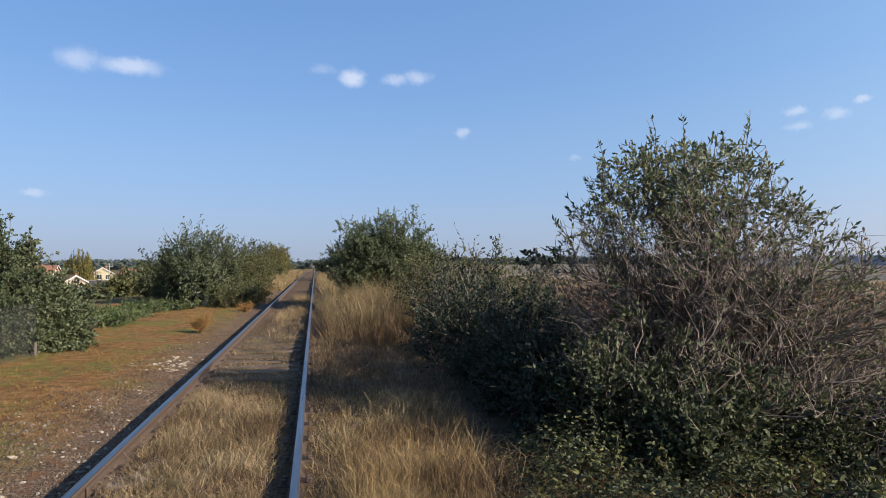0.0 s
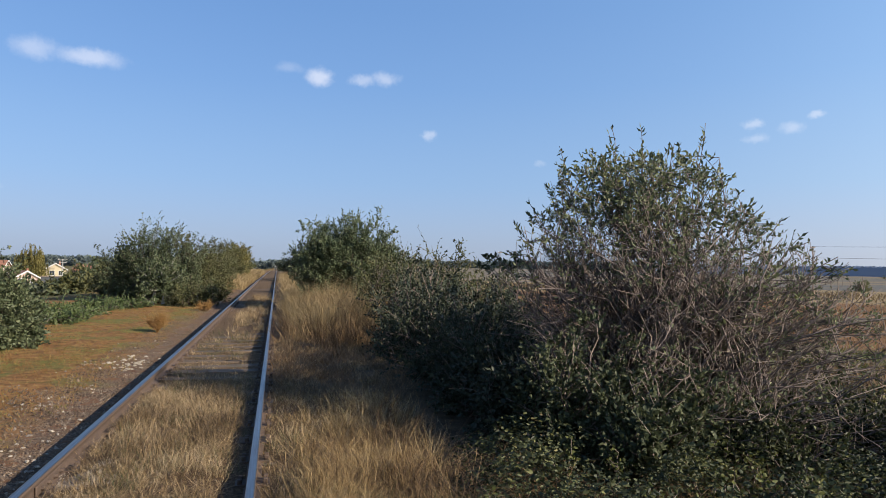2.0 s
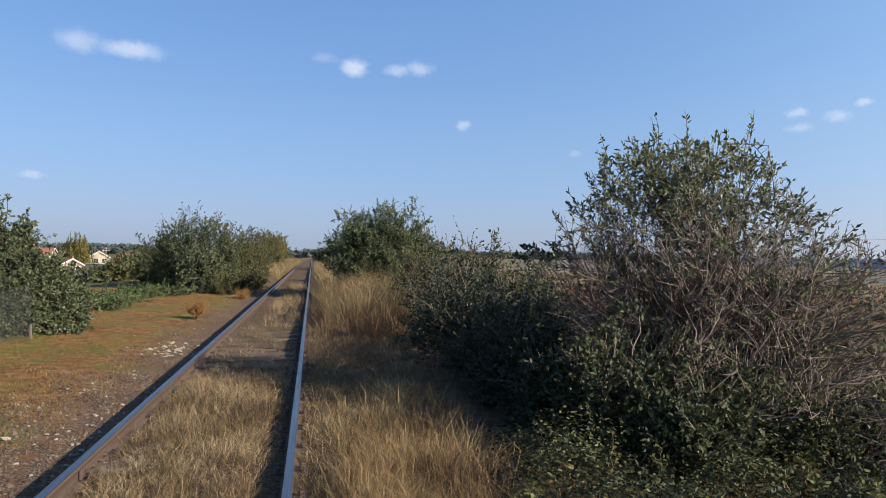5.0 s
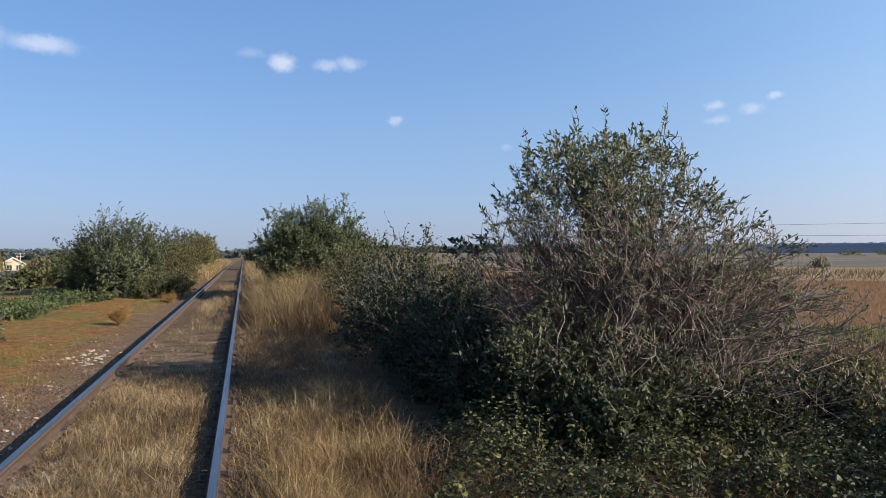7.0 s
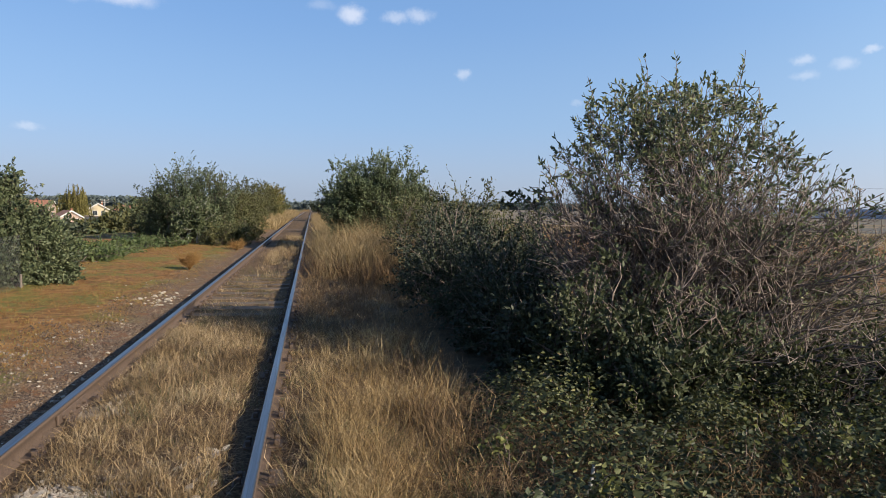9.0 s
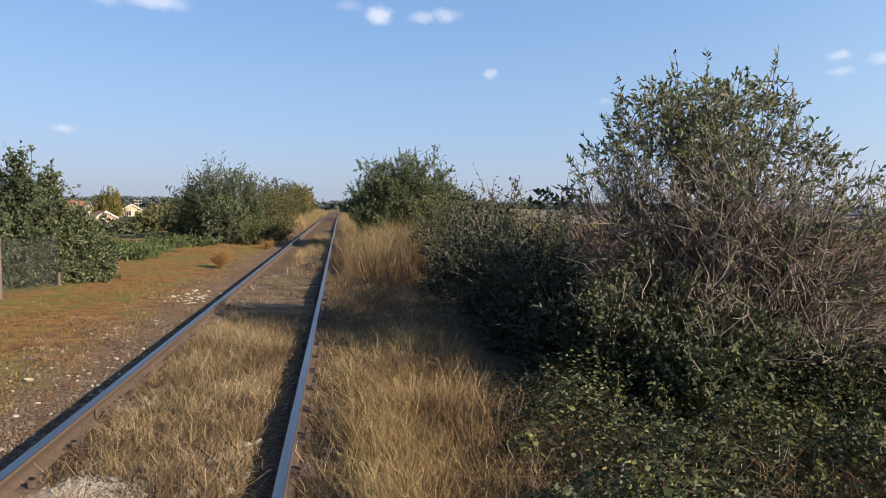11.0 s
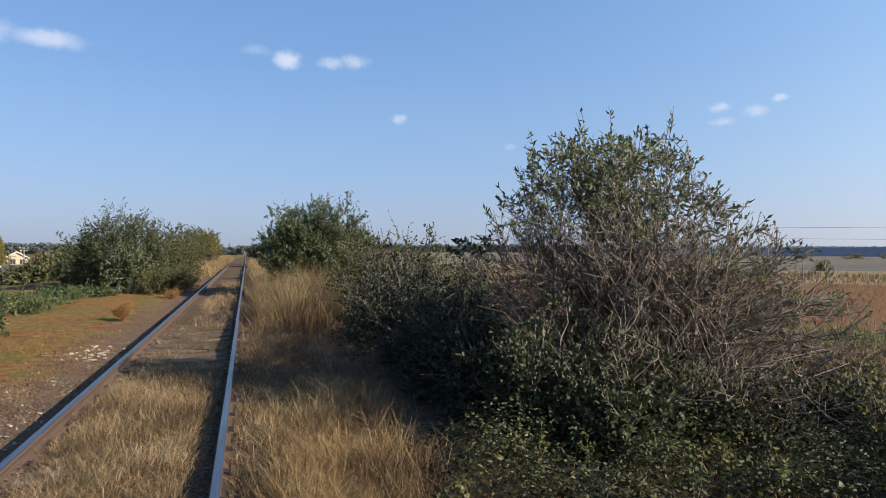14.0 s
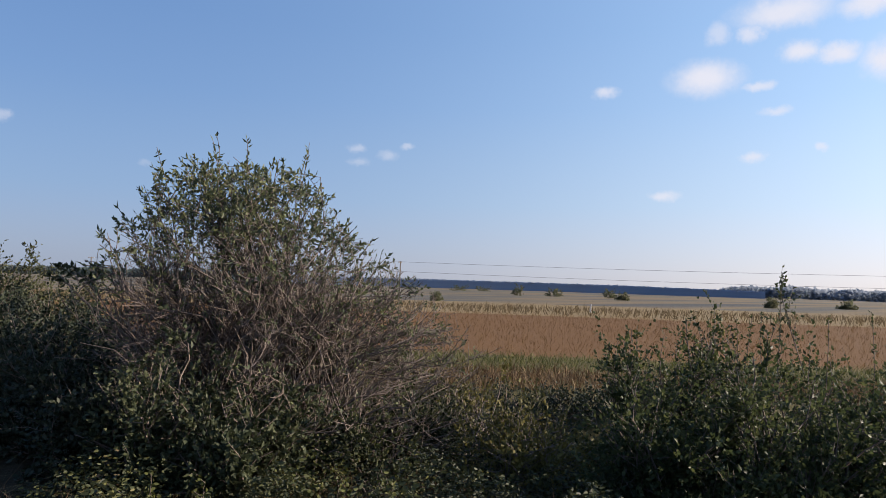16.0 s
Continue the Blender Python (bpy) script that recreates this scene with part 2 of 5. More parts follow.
    west.operation = "MULTIPLY"
    west.inputs[1].default_value = -1
    links.new(x, west.inputs[0])
    colour = mixed(nodes, links, span(nodes, links, west.outputs[0], 8, 11), colour, meadow)
    chalk = ramp_node(nodes, links, fine, [(0.35, (0.174, 0.131, 0.091)), (0.65, (0.348, 0.287, 0.217))])
    for at, reach in (((-1.1, 3.85, 0), 0.42), ((-1.22, 5.7, 0), 0.26), ((-0.35, 3.1, 0), 0.3)):
        gap = nodes.new("ShaderNodeVectorMath")
        gap.operation = "DISTANCE"
        gap.inputs[1].default_value = at
        flat = nodes.new("ShaderNodeVectorMath")
        flat.operation = "MULTIPLY"
        flat.inputs[1].default_value = (1, 1, 0)
        links.new(wobble.outputs[0], flat.inputs[0])
        links.new(flat.outputs[0], gap.inputs[0])
        colour = mixed(nodes, links, span(nodes, links, gap.outputs["Value"], reach, reach * 0.5), colour, chalk)
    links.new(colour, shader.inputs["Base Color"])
    total = nodes.new("ShaderNodeMath")
    links.new(fine, total.inputs[0])
    links.new(mid, total.inputs[1])
    bumped(nodes, links, shader, total.outputs[0], 0.8, 0.03)
    return m


def rail_material():
    m, nodes, links, shader = material("rusty_rail", 0.8)
    fine = noise_node(nodes, links, 60, 5)
    long = noise_node(nodes, links, 2, 4, stretch=(1, 0.3, 1))
    colour = ramp_node(nodes, links, fine, [(0.3, (0.03, 0.017, 0.01)), (0.7, (0.085, 0.05, 0.031))])
    colour = mixed(nodes, links, long, colour, (0.059, 0.039, 0.027))
    links.new(colour, shader.inputs["Base Color"])
    bumped(nodes, links, shader, fine, 0.5, 0.004)
    return m


def polished_material():
    m, nodes, links, shader = material("polished_rail_head", 0.3, 1.0)
    streak = noise_node(nodes, links, 9, 5, stretch=(6, 0.15, 1))
    links.new(ramp_node(nodes, links, streak, [(0.3, (0.20, 0.195, 0.19)), (0.7, (0.31, 0.305, 0.30))]), shader.inputs["Base Color"])
    links.new(ramp_node(nodes, links, streak, [(0.3, (0.45,) * 3), (0.7, (0.30,) * 3)]), shader.inputs["Roughness"])
    return m


def wood_material(name, dark, light):
    m, nodes, links, shader = material(name, 0.9)
    grain = noise_node(nodes, links, 5, 6, 0.65, stretch=(1, 9, 9))
    links.new(ramp_node(nodes, links, grain, [(0.3, dark), (0.7, light)]), shader.inputs["Base Color"])
    bumped(nodes, links, shader, grain, 0.6, 0.01)
    return m


GROUND = ground_material()
RAIL, POLISHED = rail_material(), polished_material()
SLEEPER = wood_material("weathered_sleeper", (0.031, 0.02, 0.012), (0.097, 0.067, 0.042))
STONE = plain("pale_stone", (0.271, 0.23, 0.177), 0.9, 12, 0.3, 0.5, 0.01)
GREYSTONE = plain("grey_stone", (0.146, 0.115, 0.089), 0.9, 12, 0.4, 0.5, 0.01)
TWIG = plain("grey_brown_bark", (0.12, 0.09, 0.074), 0.85, 14, 0.5, 0.3, 0.004)
BARK = plain("dark_bark", (0.052, 0.039, 0.029), 0.9, 9, 0.35, 0.5, 0.01)
PALE_BARK = plain("whitewashed_bark", (0.287, 0.271, 0.245), 0.9, 9, 0.25, 0.4, 0.01)
STRAW = leafy("dry_straw", [(0.0, (0.037, 0.022, 0.01)), (0.3, (0.11, 0.069, 0.032)), (0.55, (0.248, 0.166, 0.074)), (0.85, (0.423, 0.313, 0.161)), (1.0, (0.313, 0.258, 0.092))], 0.6, 0.25, 0.8)
SHORT_STRAW = leafy("short_dry_grass", [(0.0, (0.026, 0.018, 0.01)), (0.3, (0.097, 0.065, 0.033)), (0.6, (0.217, 0.15, 0.078)), (0.85, (0.348, 0.261, 0.157)), (1.0, (0.126, 0.117, 0.049))], 0.65, 0.2, 1.2)
REED = leafy("tall_dry_grass", [(0.0, (0.125, 0.078, 0.037)), (0.5, (0.23, 0.162, 0.078)), (1.0, (0.271, 0.209, 0.11))], 0.6, 0.3, 0.5)
LEAF_TOP = leafy("bush_leaf", [(0.0, (0.039, 0.048, 0.028)), (0.4, (0.078, 0.092, 0.05)), (0.75, (0.143, 0.155, 0.074)), (1.0, (0.23, 0.212, 0.078))], 0.42, 0.4, 0.8)
LEAF_LOW = leafy("climber_leaf", [(0.0, (0.018, 0.024, 0.01)), (0.5, (0.049, 0.058, 0.028)), (0.9, (0.111, 0.117, 0.058)), (1.0, (0.178, 0.163, 0.059))], 0.58, 0.28, 0.9)
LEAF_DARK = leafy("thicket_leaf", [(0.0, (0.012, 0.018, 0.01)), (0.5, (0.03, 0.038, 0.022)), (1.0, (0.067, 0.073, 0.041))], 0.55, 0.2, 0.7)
SLOPE_LEAF = leafy("slope_leaf", [(0.0, (0.019, 0.03, 0.012)), (0.5, (0.052, 0.065, 0.026)), (0.9, (0.113, 0.122, 0.044)), (1.0, (0.209, 0.183, 0.044))], 0.5, 0.42, 0.8)
LEAF_OLIVE = leafy("olive_leaf", [(0.0, (0.029, 0.032, 0.011)), (0.5, (0.065, 0.068, 0.026)), (1.0, (0.12, 0.107, 0.044))], 0.6, 0.25, 0.6)
LEAF_MID = leafy("willow_leaf", [(0.0, (0.033, 0.047, 0.022)), (0.5, (0.083, 0.102, 0.05)), (1.0, (0.149, 0.16, 0.083))], 0.55, 0.25, 0.5)
LEAF_LEFT = leafy("hedge_leaf", [(0.0, (0.024, 0.035, 0.017)), (0.5, (0.065, 0.08, 0.039)), (1.0, (0.135, 0.139, 0.071))], 0.55, 0.25, 0.6)
LEAF_YELLOW = leafy("yellowing_leaf", [(0.0, (0.052, 0.048, 0.014)), (0.5, (0.117, 0.103, 0.03)), (1.0, (0.209, 0.17, 0.052))], 0.6, 0.35, 0.5)
BRAMBLE = leafy("bramble_leaf", [(0.0, (0.008, 0.01, 0.004)), (0.4, (0.022, 0.027, 0.011)), (0.7, (0.06, 0.066, 0.026)), (0.88, (0.128, 0.125, 0.044)), (1.0, (0.104, 0.06, 0.036))], 0.55, 0.25, 1.0)
FERN = leafy("nettle_leaf", [(0.0, (0.026, 0.039, 0.013)), (0.5, (0.057, 0.078, 0.026)), (1.0, (0.094, 0.11, 0.042))], 0.55, 0.25, 0.6)
ORANGE = leafy("rusty_weed", [(0.0, (0.157, 0.078, 0.026)), (0.5, (0.261, 0.141, 0.047)), (1.0, (0.324, 0.209, 0.084))], 0.7, 0.3, 2.0)
TURF = leafy("short_turf", [(0.0, (0.057, 0.026, 0.011)), (0.35, (0.188, 0.091, 0.03)), (0.6, (0.177, 0.128, 0.039)), (0.8, (0.099, 0.104, 0.025)), (1.0, (0.063, 0.081, 0.017))], 0.7, 0.2, 0.45)
CROP = leafy("brown_crop", [(0.0, (0.078, 0.037, 0.014)), (0.5, (0.131, 0.068, 0.024)), (1.0, (0.183, 0.109, 0.044))], 0.7, 0.3, 0.1)
BROWN_WEED = leafy("brown_dead_weed", [(0.0, (0.032, 0.02, 0.011)), (0.5, (0.115, 0.07, 0.035)), (0.85, (0.239, 0.156, 0.078)), (1.0, (0.331, 0.248, 0.138))], 0.7, 0.2, 1.5)
SHOOT = leafy("yellow_green_leaf", [(0.0, (0.03, 0.035, 0.009)), (0.5, (0.074, 0.08, 0.021)), (1.0, (0.165, 0.161, 0.048))], 0.6, 0.3, 0.8)
MAIZE = leafy("dry_maize", [(0.0, (0.074, 0.048, 0.023)), (0.5, (0.12, 0.084, 0.042)), (1.0, (0.157, 0.117, 0.066))], 0.7, 0.3, 0.05)
# distance haze is painted into the next four colours, paler and greyer than leaves
HAZY_BUSH = leafy("hazy_bush", [(0.0, (0.11, 0.115, 0.069)), (0.5, (0.147, 0.147, 0.083)), (1.0, (0.184, 0.175, 0.092))], 0.8, 0.5, 0.1)
HAZE_BLUE_WOOD = leafy("haze_blue_wood", [(0.0, (0.175, 0.212, 0.281)), (0.5, (0.193, 0.23, 0.294)), (1.0, (0.216, 0.248, 0.308))], 0.9, 0.0, 0.01)
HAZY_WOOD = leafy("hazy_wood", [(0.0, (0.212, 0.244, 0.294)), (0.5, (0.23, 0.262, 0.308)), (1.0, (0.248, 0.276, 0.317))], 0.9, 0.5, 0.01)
HAZY_GREEN = leafy("hazy_green_wood", [(0.0, (0.078, 0.097, 0.097)), (0.5, (0.097, 0.118, 0.11)), (1.0, (0.12, 0.136, 0.12))], 0.9, 0.5, 0.01)
GRAVEL = leafy("gravel", [(0.0, (0.026, 0.017, 0.01)), (0.5, (0.091, 0.059, 0.035)), (0.8, (0.165, 0.117, 0.077)), (1.0, (0.261, 0.214, 0.162))], 0.95, 0.0, 1.5)
SHOULDER = leafy("shoulder_stone", [(0.0, (0.017, 0.012, 0.008)), (0.5, (0.07, 0.045, 0.029)), (0.8, (0.148, 0.113, 0.083)), (1.0, (0.331, 0.287, 0.235))], 0.95, 0.0, 3.0)
CHALK = leafy("chalk_rubble", [(0.0, (0.157, 0.122, 0.087)), (0.5, (0.287, 0.235, 0.174)), (1.0, (0.4, 0.339, 0.27))], 0.95, 0.0, 1.5)


# ---- mesh tools ----
def gz(x, y):
    """Height of the ground: level by the track, falling away on both sides and far along the line."""
    x, y = np.asarray(x, float), np.asarray(y, float)

    def s(v, a, b):
        q = np.clip((v - a) / (b - a), 0, 1)
        return q * q * (3 - 2 * q)
    z = -2.0 * s(x, 4.6, 10.5) - 1.0 * s(x, 13, 15) * (1 - s(x, 16.5, 19)) - 1.2 * s(-x, 8, 22) - 3.5 * s(-x, 18, 70) - 0.05 * s(-x, 1.56, 1.68) * (1 - s(-x, 2.0, 2.6))
    z = z - 4.6 * s(y, 60, 640) * (1 - s(np.abs(x), 40, 160)) + 0.02 * s(x, 0.14, 0.4)
    near = 1 - s(np.abs(x), 30, 60)
    z = z + (1 - s(np.abs(x + 0.75), 0.42, 0.64)) * (0.055 * (1 - s(y, 7.0, 11.0)) - 0.015 * s(y, 10.0, 12.0) * (1 - s(y, 15, 17)) + 0.03 * s(y, 15, 17) * (0.5 + 0.5 * np.sin(y * 1.3)))
    return z + near * (0.035 * np.sin(x * 2.3 + 0.7 * y) * np.sin(y * 1.7 + 0.4) * s(np.abs(x + 0.75), 1.0, 2.0) + 0.015 * np.sin(5 * x) * np.sin(4.3 * y + x))


class Sheet:
    """Gathers vertices and faces of one mesh."""
    def __init__(self):
        self.v, self.f, self.n = [], [], 0

    def add(self, verts, faces):
        self.v.append(np.asarray(verts, np.float32))
        self.f.append(np.asarray(faces, np.int64) + self.n)
        self.n += len(verts)

    def mesh(self, name, mat, smooth=False):
        me = bpy.data.meshes.new(name)
        verts = np.concatenate(self.v) if self.v else np.zeros((0, 3))
        me.vertices.add(len(verts))
        me.vertices.foreach_set("co", verts.ravel())
        sizes = np.concatenate([np.full(len(f), f.shape[1]) for f in self.f])
        loops = np.concatenate([f.ravel() for f in self.f])
        me.loops.add(len(loops))
        me.loops.foreach_set("vertex_index", loops.astype(np.int32))
        me.polygons.add(len(sizes))
        me.polygons.foreach_set("loop_start", np.r_[0, np.cumsum(sizes)[:-1]].astype(np.int32))
        me.polygons.foreach_set("loop_total", sizes.astype(np.int32))
        if smooth:
            me.polygons.foreach_set("use_smooth", np.ones(len(sizes), bool))
        me.materials.append(mat)
        me.update(calc_edges=True)
        return me


def empty(name, at, label, category, group="", kind=""):
    ob = new(name)
    ob.location = at
    return tagged(ob, label, category, group, kind)


def part(name, data, mat, parent, label=""):
    """data: a bmesh, a Sheet or a mesh, in the parent's space."""
    if isinstance(data, bmesh.types.BMesh):
        me = bpy.data.meshes.new(name)
        data.to_mesh(me)
        data.free()
        me.materials.append(mat)
    elif isinstance(data, Sheet):
        me = data.mesh(name, mat)
    else:
        me = data
    ob = new(name, me)
    ob.parent = parent
    if label:
        ob["label"] = label
    return ob


def box(bm, x0, y0, z0, x1, y1, z1, bevel=0.0):
    made = bmesh.ops.create_cube(bm, size=1.0, matrix=Matrix.Translation(((x0 + x1) / 2, (y0 + y1) / 2, (z0 + z1) / 2)) @ Matrix.Diagonal((x1 - x0, y1 - y0, z1 - z0, 1)))
    if bevel:
        edges = list({e for v in made["verts"] for e in v.link_edges})
        bmesh.ops.bevel(bm, geom=edges, offset=bevel, segments=1, affect="EDGES")
    return bm


def boxed(*args):
    return box(bmesh.new(), *args)


def unit(v):
    return v / np.maximum(np.linalg.norm(v, axis=-1, keepdims=True), 1e-9)


def tubes(sheet, lines, r0, r1, sides=4):
    """Tapered tubes along lines of shape (n, k, 3)."""
    n, k, _ = lines.shape
    if n == 0:
        return
    way = unit(np.gradient(lines, axis=1))
    side = unit(np.cross(way, np.where(np.abs(way[..., 2:3]) > 0.9, (1.0, 0, 0), (0, 0, 1.0))))
    other = np.cross(way, side)
    r = (np.asarray(r0).reshape(-1, 1) * (1 - np.linspace(0, 1, k)) + np.asarray(r1).reshape(-1, 1) * np.linspace(0, 1, k))[..., None, None]
    a = np.linspace(0, 2 * np.pi, sides, endpoint=False)
    ring = side[:, :, None] * np.cos(a)[:, None] + other[:, :, None] * np.sin(a)[:, None]
    verts = (lines[:, :, None] + r * ring).reshape(-1, 3)
    i, j, s = np.meshgrid(np.arange(n), np.arange(k - 1), np.arange(sides), indexing="ij")
    base, s2 = (i * k + j) * sides, (s + 1) % sides
    sheet.add(verts, np.stack([base + s, base + s2, base + sides + s2, base + sides + s], -1).reshape(-1, 4))


def leaves(sheet, at, way, rng, length, width, cup=0.25, oval=False):
    """Folded lance-shaped leaves from points, along ways, with random faces."""
    n = len(at)
    if n == 0:
        return
    way = unit(way)
    side = unit(np.cross(way, rng.normal(size=(n, 3))))
    up = np.cross(side, way)
    ln = (length * rng.uniform(0.6, 1.25, n))[:, None]
    wd = (width * rng.uniform(0.7, 1.2, n))[:, None]
    mid = at + way * ln * 0.45 + up * wd * cup
    tip = at + way * ln - up * ln * 0.12
    if oval:
        p, q = at + way * ln * 0.25 + up * wd * cup, at + way * ln * 0.68 + up * wd * cup * 0.6 - up * ln * 0.05
        verts = np.stack([at, p - side * wd, q - side * wd * 0.8, tip, q + side * wd * 0.8, p + side * wd], 1).reshape(-1, 3)
        b = np.arange(n)[:, None] * 6
        sheet.add(verts, np.concatenate([b + [0, 1, 2, 3], b + [0, 3, 4, 5]], 1).reshape(-1, 4))
        return
    verts = np.stack([at, mid - side * wd, tip, mid + side * wd], 1).reshape(-1, 3)
    b = np.arange(n)[:, None] * 4
    sheet.add(verts, np.concatenate([b + [0, 1, 2], b + [0, 2, 3]], 1).reshape(-1, 3))


def blades(sheet, x, y, rng, height, width, lean=0.35, z=None, way=None):
    """Bent grass blades on the ground."""
    n = len(x)
    if n == 0:
        return
    h = height * rng.uniform(0.5, 1.2, n) if np.isscalar(height) else height
    a = rng.uniform(0, 2 * np.pi, n) if way is None else way + rng.normal(0, 0.7, n)
    bend = np.abs(rng.normal(0, lean, n)) * h
    dx, dy = np.cos(a) * bend, np.sin(a) * bend
    f = rng.uniform(0, np.pi, n)
    wx, wy = np.cos(f) * width * 0.5, np.sin(f) * width * 0.5
    z0 = (gz(x, y) if z is None else z) - 0.01
    o = np.zeros(n)
    p = np.stack([x, y, z0], 1)
    w = np.stack([wx, wy, o], 1)
    m1 = p + np.stack([dx * 0.45 + rng.normal(0, 0.22, n) * h, dy * 0.45 + rng.normal(0, 0.22, n) * h, h * rng.uniform(0.45, 0.7, n)], 1)
    tip = p + np.stack([dx + rng.normal(0, 0.45, n) * h, dy + rng.normal(0, 0.45, n) * h, h * np.clip(1.02 - 0.45 * (bend / np.maximum(h, 1e-3)) ** 2, 0.25, 1)], 1)
    verts = np.stack([p - w, p + w, m1 + w * 0.75, m1 - w * 0.75, tip], 1).reshape(-1, 3)
    b = np.arange(n)[:, None] * 5
    sheet.add(verts, np.concatenate([b + [0, 1, 2], b + [0, 2, 3], b + [3, 2, 4]], 1).reshape(-1, 3))


def grow(rng, base, tips, k=7, arch=0.5, wander=0.06):
    """Stems from base points that rise and lean out to the tips."""
    n = len(tips)
    base = np.broadcast_to(base, (n, 3))
    ctrl = base * (1 - 0.35) + tips * 0.35
    ctrl[:, 2] = base[:, 2] + (tips[:, 2] - base[:, 2]) * arch + 0.15 * np.abs(tips[:, 2] - base[:, 2])
    s = np.linspace(0, 1, k)[None, :, None]
    line = base[:, None] * (1 - s) ** 2 + 2 * ctrl[:, None] * s * (1 - s) + tips[:, None] * s * s
    size = np.linalg.norm(tips - base, axis=1)[:, None, None]
    return line + np.cumsum(rng.normal(0, wander / math.sqrt(k), (n, k, 3)), axis=1) * size * (s > 0)


def sprout(rng, lines, count, low, high, size, spread=0.8, k=5, lift=0.2):
    """Side twigs from random places along the lines."""
    n, kk, _ = lines.shape
    i, s = rng.integers(0, n, count), rng.uniform(low, high, count) * (kk - 1)
    j = np.minimum(s.astype(int), kk - 2)
    q = (s - j)[:, None]
    at = lines[i, j] * (1 - q) + lines[i, j + 1] * q
    way = unit(unit(lines[i, j + 1] - lines[i, j]) + rng.normal(0, spread, (count, 3)) + np.array([0, 0, lift]))
    ln = (size * rng.uniform(0.4, 1.2, count))[:, None, None]
    t = np.linspace(0, 1, k)[None, :, None]
    bow = rng.normal(0, 0.22, (count, 1, 3)) + np.array([0, 0, 0.12])
    return at[:, None] + (way[:, None] * t + bow * t * t) * ln


def dot_leaves(sheet, rng, lines, per, low, length, width, spread=0.7):
    n, k, _ = lines.shape
    count = int(n * per)
    i, s = rng.integers(0, n, count), rng.uniform(low, 1, count) * (k - 1)
    j = np.minimum(s.astype(int), k - 2)
    q = (s - j)[:, None]
    at = lines[i, j] * (1 - q) + lines[i, j + 1] * q
    way = unit(lines[i, j + 1] - lines[i, j]) + rng.normal(0, spread, (count, 3))
    leaves(sheet, at, way, rng, length, width)


def dome(rng, n, rx, ry, h, low=0.25, shell=0.5, power=0.45):
    """Tips spread through a rounded crown."""
    a, up = rng.uniform(0, 2 * np.pi, n), rng.uniform(low, 1, n)
    r = np.sqrt(np.maximum(0, 1 - up ** 2)) ** power * rng.uniform(shell, 1, n) ** 0.5
    lumps = 1 + 0.16 * np.sin(3 * a + rng.uniform(0, 6)) + 0.10 * np.sin(5 * a + 7 * up)
    return np.stack([np.cos(a) * r * rx * lumps, np.sin(a) * r * ry * lumps, up * h * (1 + 0.1 * np.sin(4 * a + 2)) * rng.uniform(0.85, 1.06, n)], 1)


def shrub(name, x, y, rx, ry, h, leaf, seed, label, category="shrub", group="", stems=40, twigs=400, per=9, length=0.07, width=0.016,
          twig_size=0.35, low=0.2, bark=TWIG, spread_base=0.25, thick=0.014, arch=0.5, leaf_low=0.2, sink=0.03, trunk=0.0, fine=0, power=0.45, gaps=0.3):
    """A shrub of many stems, or with trunk > 0 a small tree, all in leaf."""
    rng = np.random.default_rng(seed)
    ob = empty(name, (x, y, float(gz(x, y)) - sink), label, category, group)
    tips = dome(rng, stems, rx, ry, h, low, 0.5, power)
    if trunk:
        base = np.array([0.0, 0, trunk])
        stem = grow(rng, np.zeros(3), np.array([[0.06 * h, 0.03 * h, trunk * 1.15]]), 6, 0.5, 0.04)
        wood = Sheet()
        tubes(wood, stem, [thick * 3.4], [thick * 2.2], 8)
        part("trunk", wood, bark, ob)
        tips[:, 2] = np.maximum(tips[:, 2], trunk * 0.9)
        lines = grow(rng, base, tips, 7, arch)
    else:
        base = np.stack([rng.normal(0, spread_base * rx, stems), rng.normal(0, spread_base * ry, stems), np.zeros(stems)], 1)
        lines = grow(rng, base, tips, 7, arch)
    wood = Sheet()
    tubes(wood, lines, rng.uniform(0.7, 1.3, stems) * thick, np.full(stems, thick * 0.3), 3)
    second = sprout(rng, lines, twigs, 0.3, 1.0, twig_size, k=3)
    # foliage gathers in tufts with hollows between
    q = second[:, 1] * (7.5 / (0.5 * rx + 0.5 * ry + 0.4)) + rng.uniform(0, 6, 3)
    hollow = 0.5 + 0.5 * np.sin(q[:, 0] + np.sin(q[:, 2])) * np.sin(q[:, 1] + np.sin(q[:, 0])) * np.sin(1.3 * q[:, 2] + np.sin(q[:, 1]))
    second = second[hollow > gaps * rng.uniform(0.9, 1.4, twigs)]
    twigs = len(second)
    shown = second[:twigs // 3]
    tubes(wood, shown, np.full(len(shown), thick * 0.35), np.full(len(shown), thick * 0.15), 3)
    third = sprout(rng, second, fine, 0.3, 1.0, twig_size * 0.5) if fine else second[:0]
    tubes(wood, third, np.full(fine, thick * 0.2), np.full(fine, thick * 0.1), 3)
    part("branchwork", wood, bark, ob)
    green = Sheet()
    dot_leaves(green, rng, second, per, leaf_low, length, width)
    if fine:
        dot_leaves(green, rng, third, per * 0.6, leaf_low, length, width)
    part("crown", green, leaf, ob)
    return ob


def stuff(name, sheet, mat, label, category):
    return tagged(new(name, sheet.mesh(name, mat)), label, category, kind="stuff")


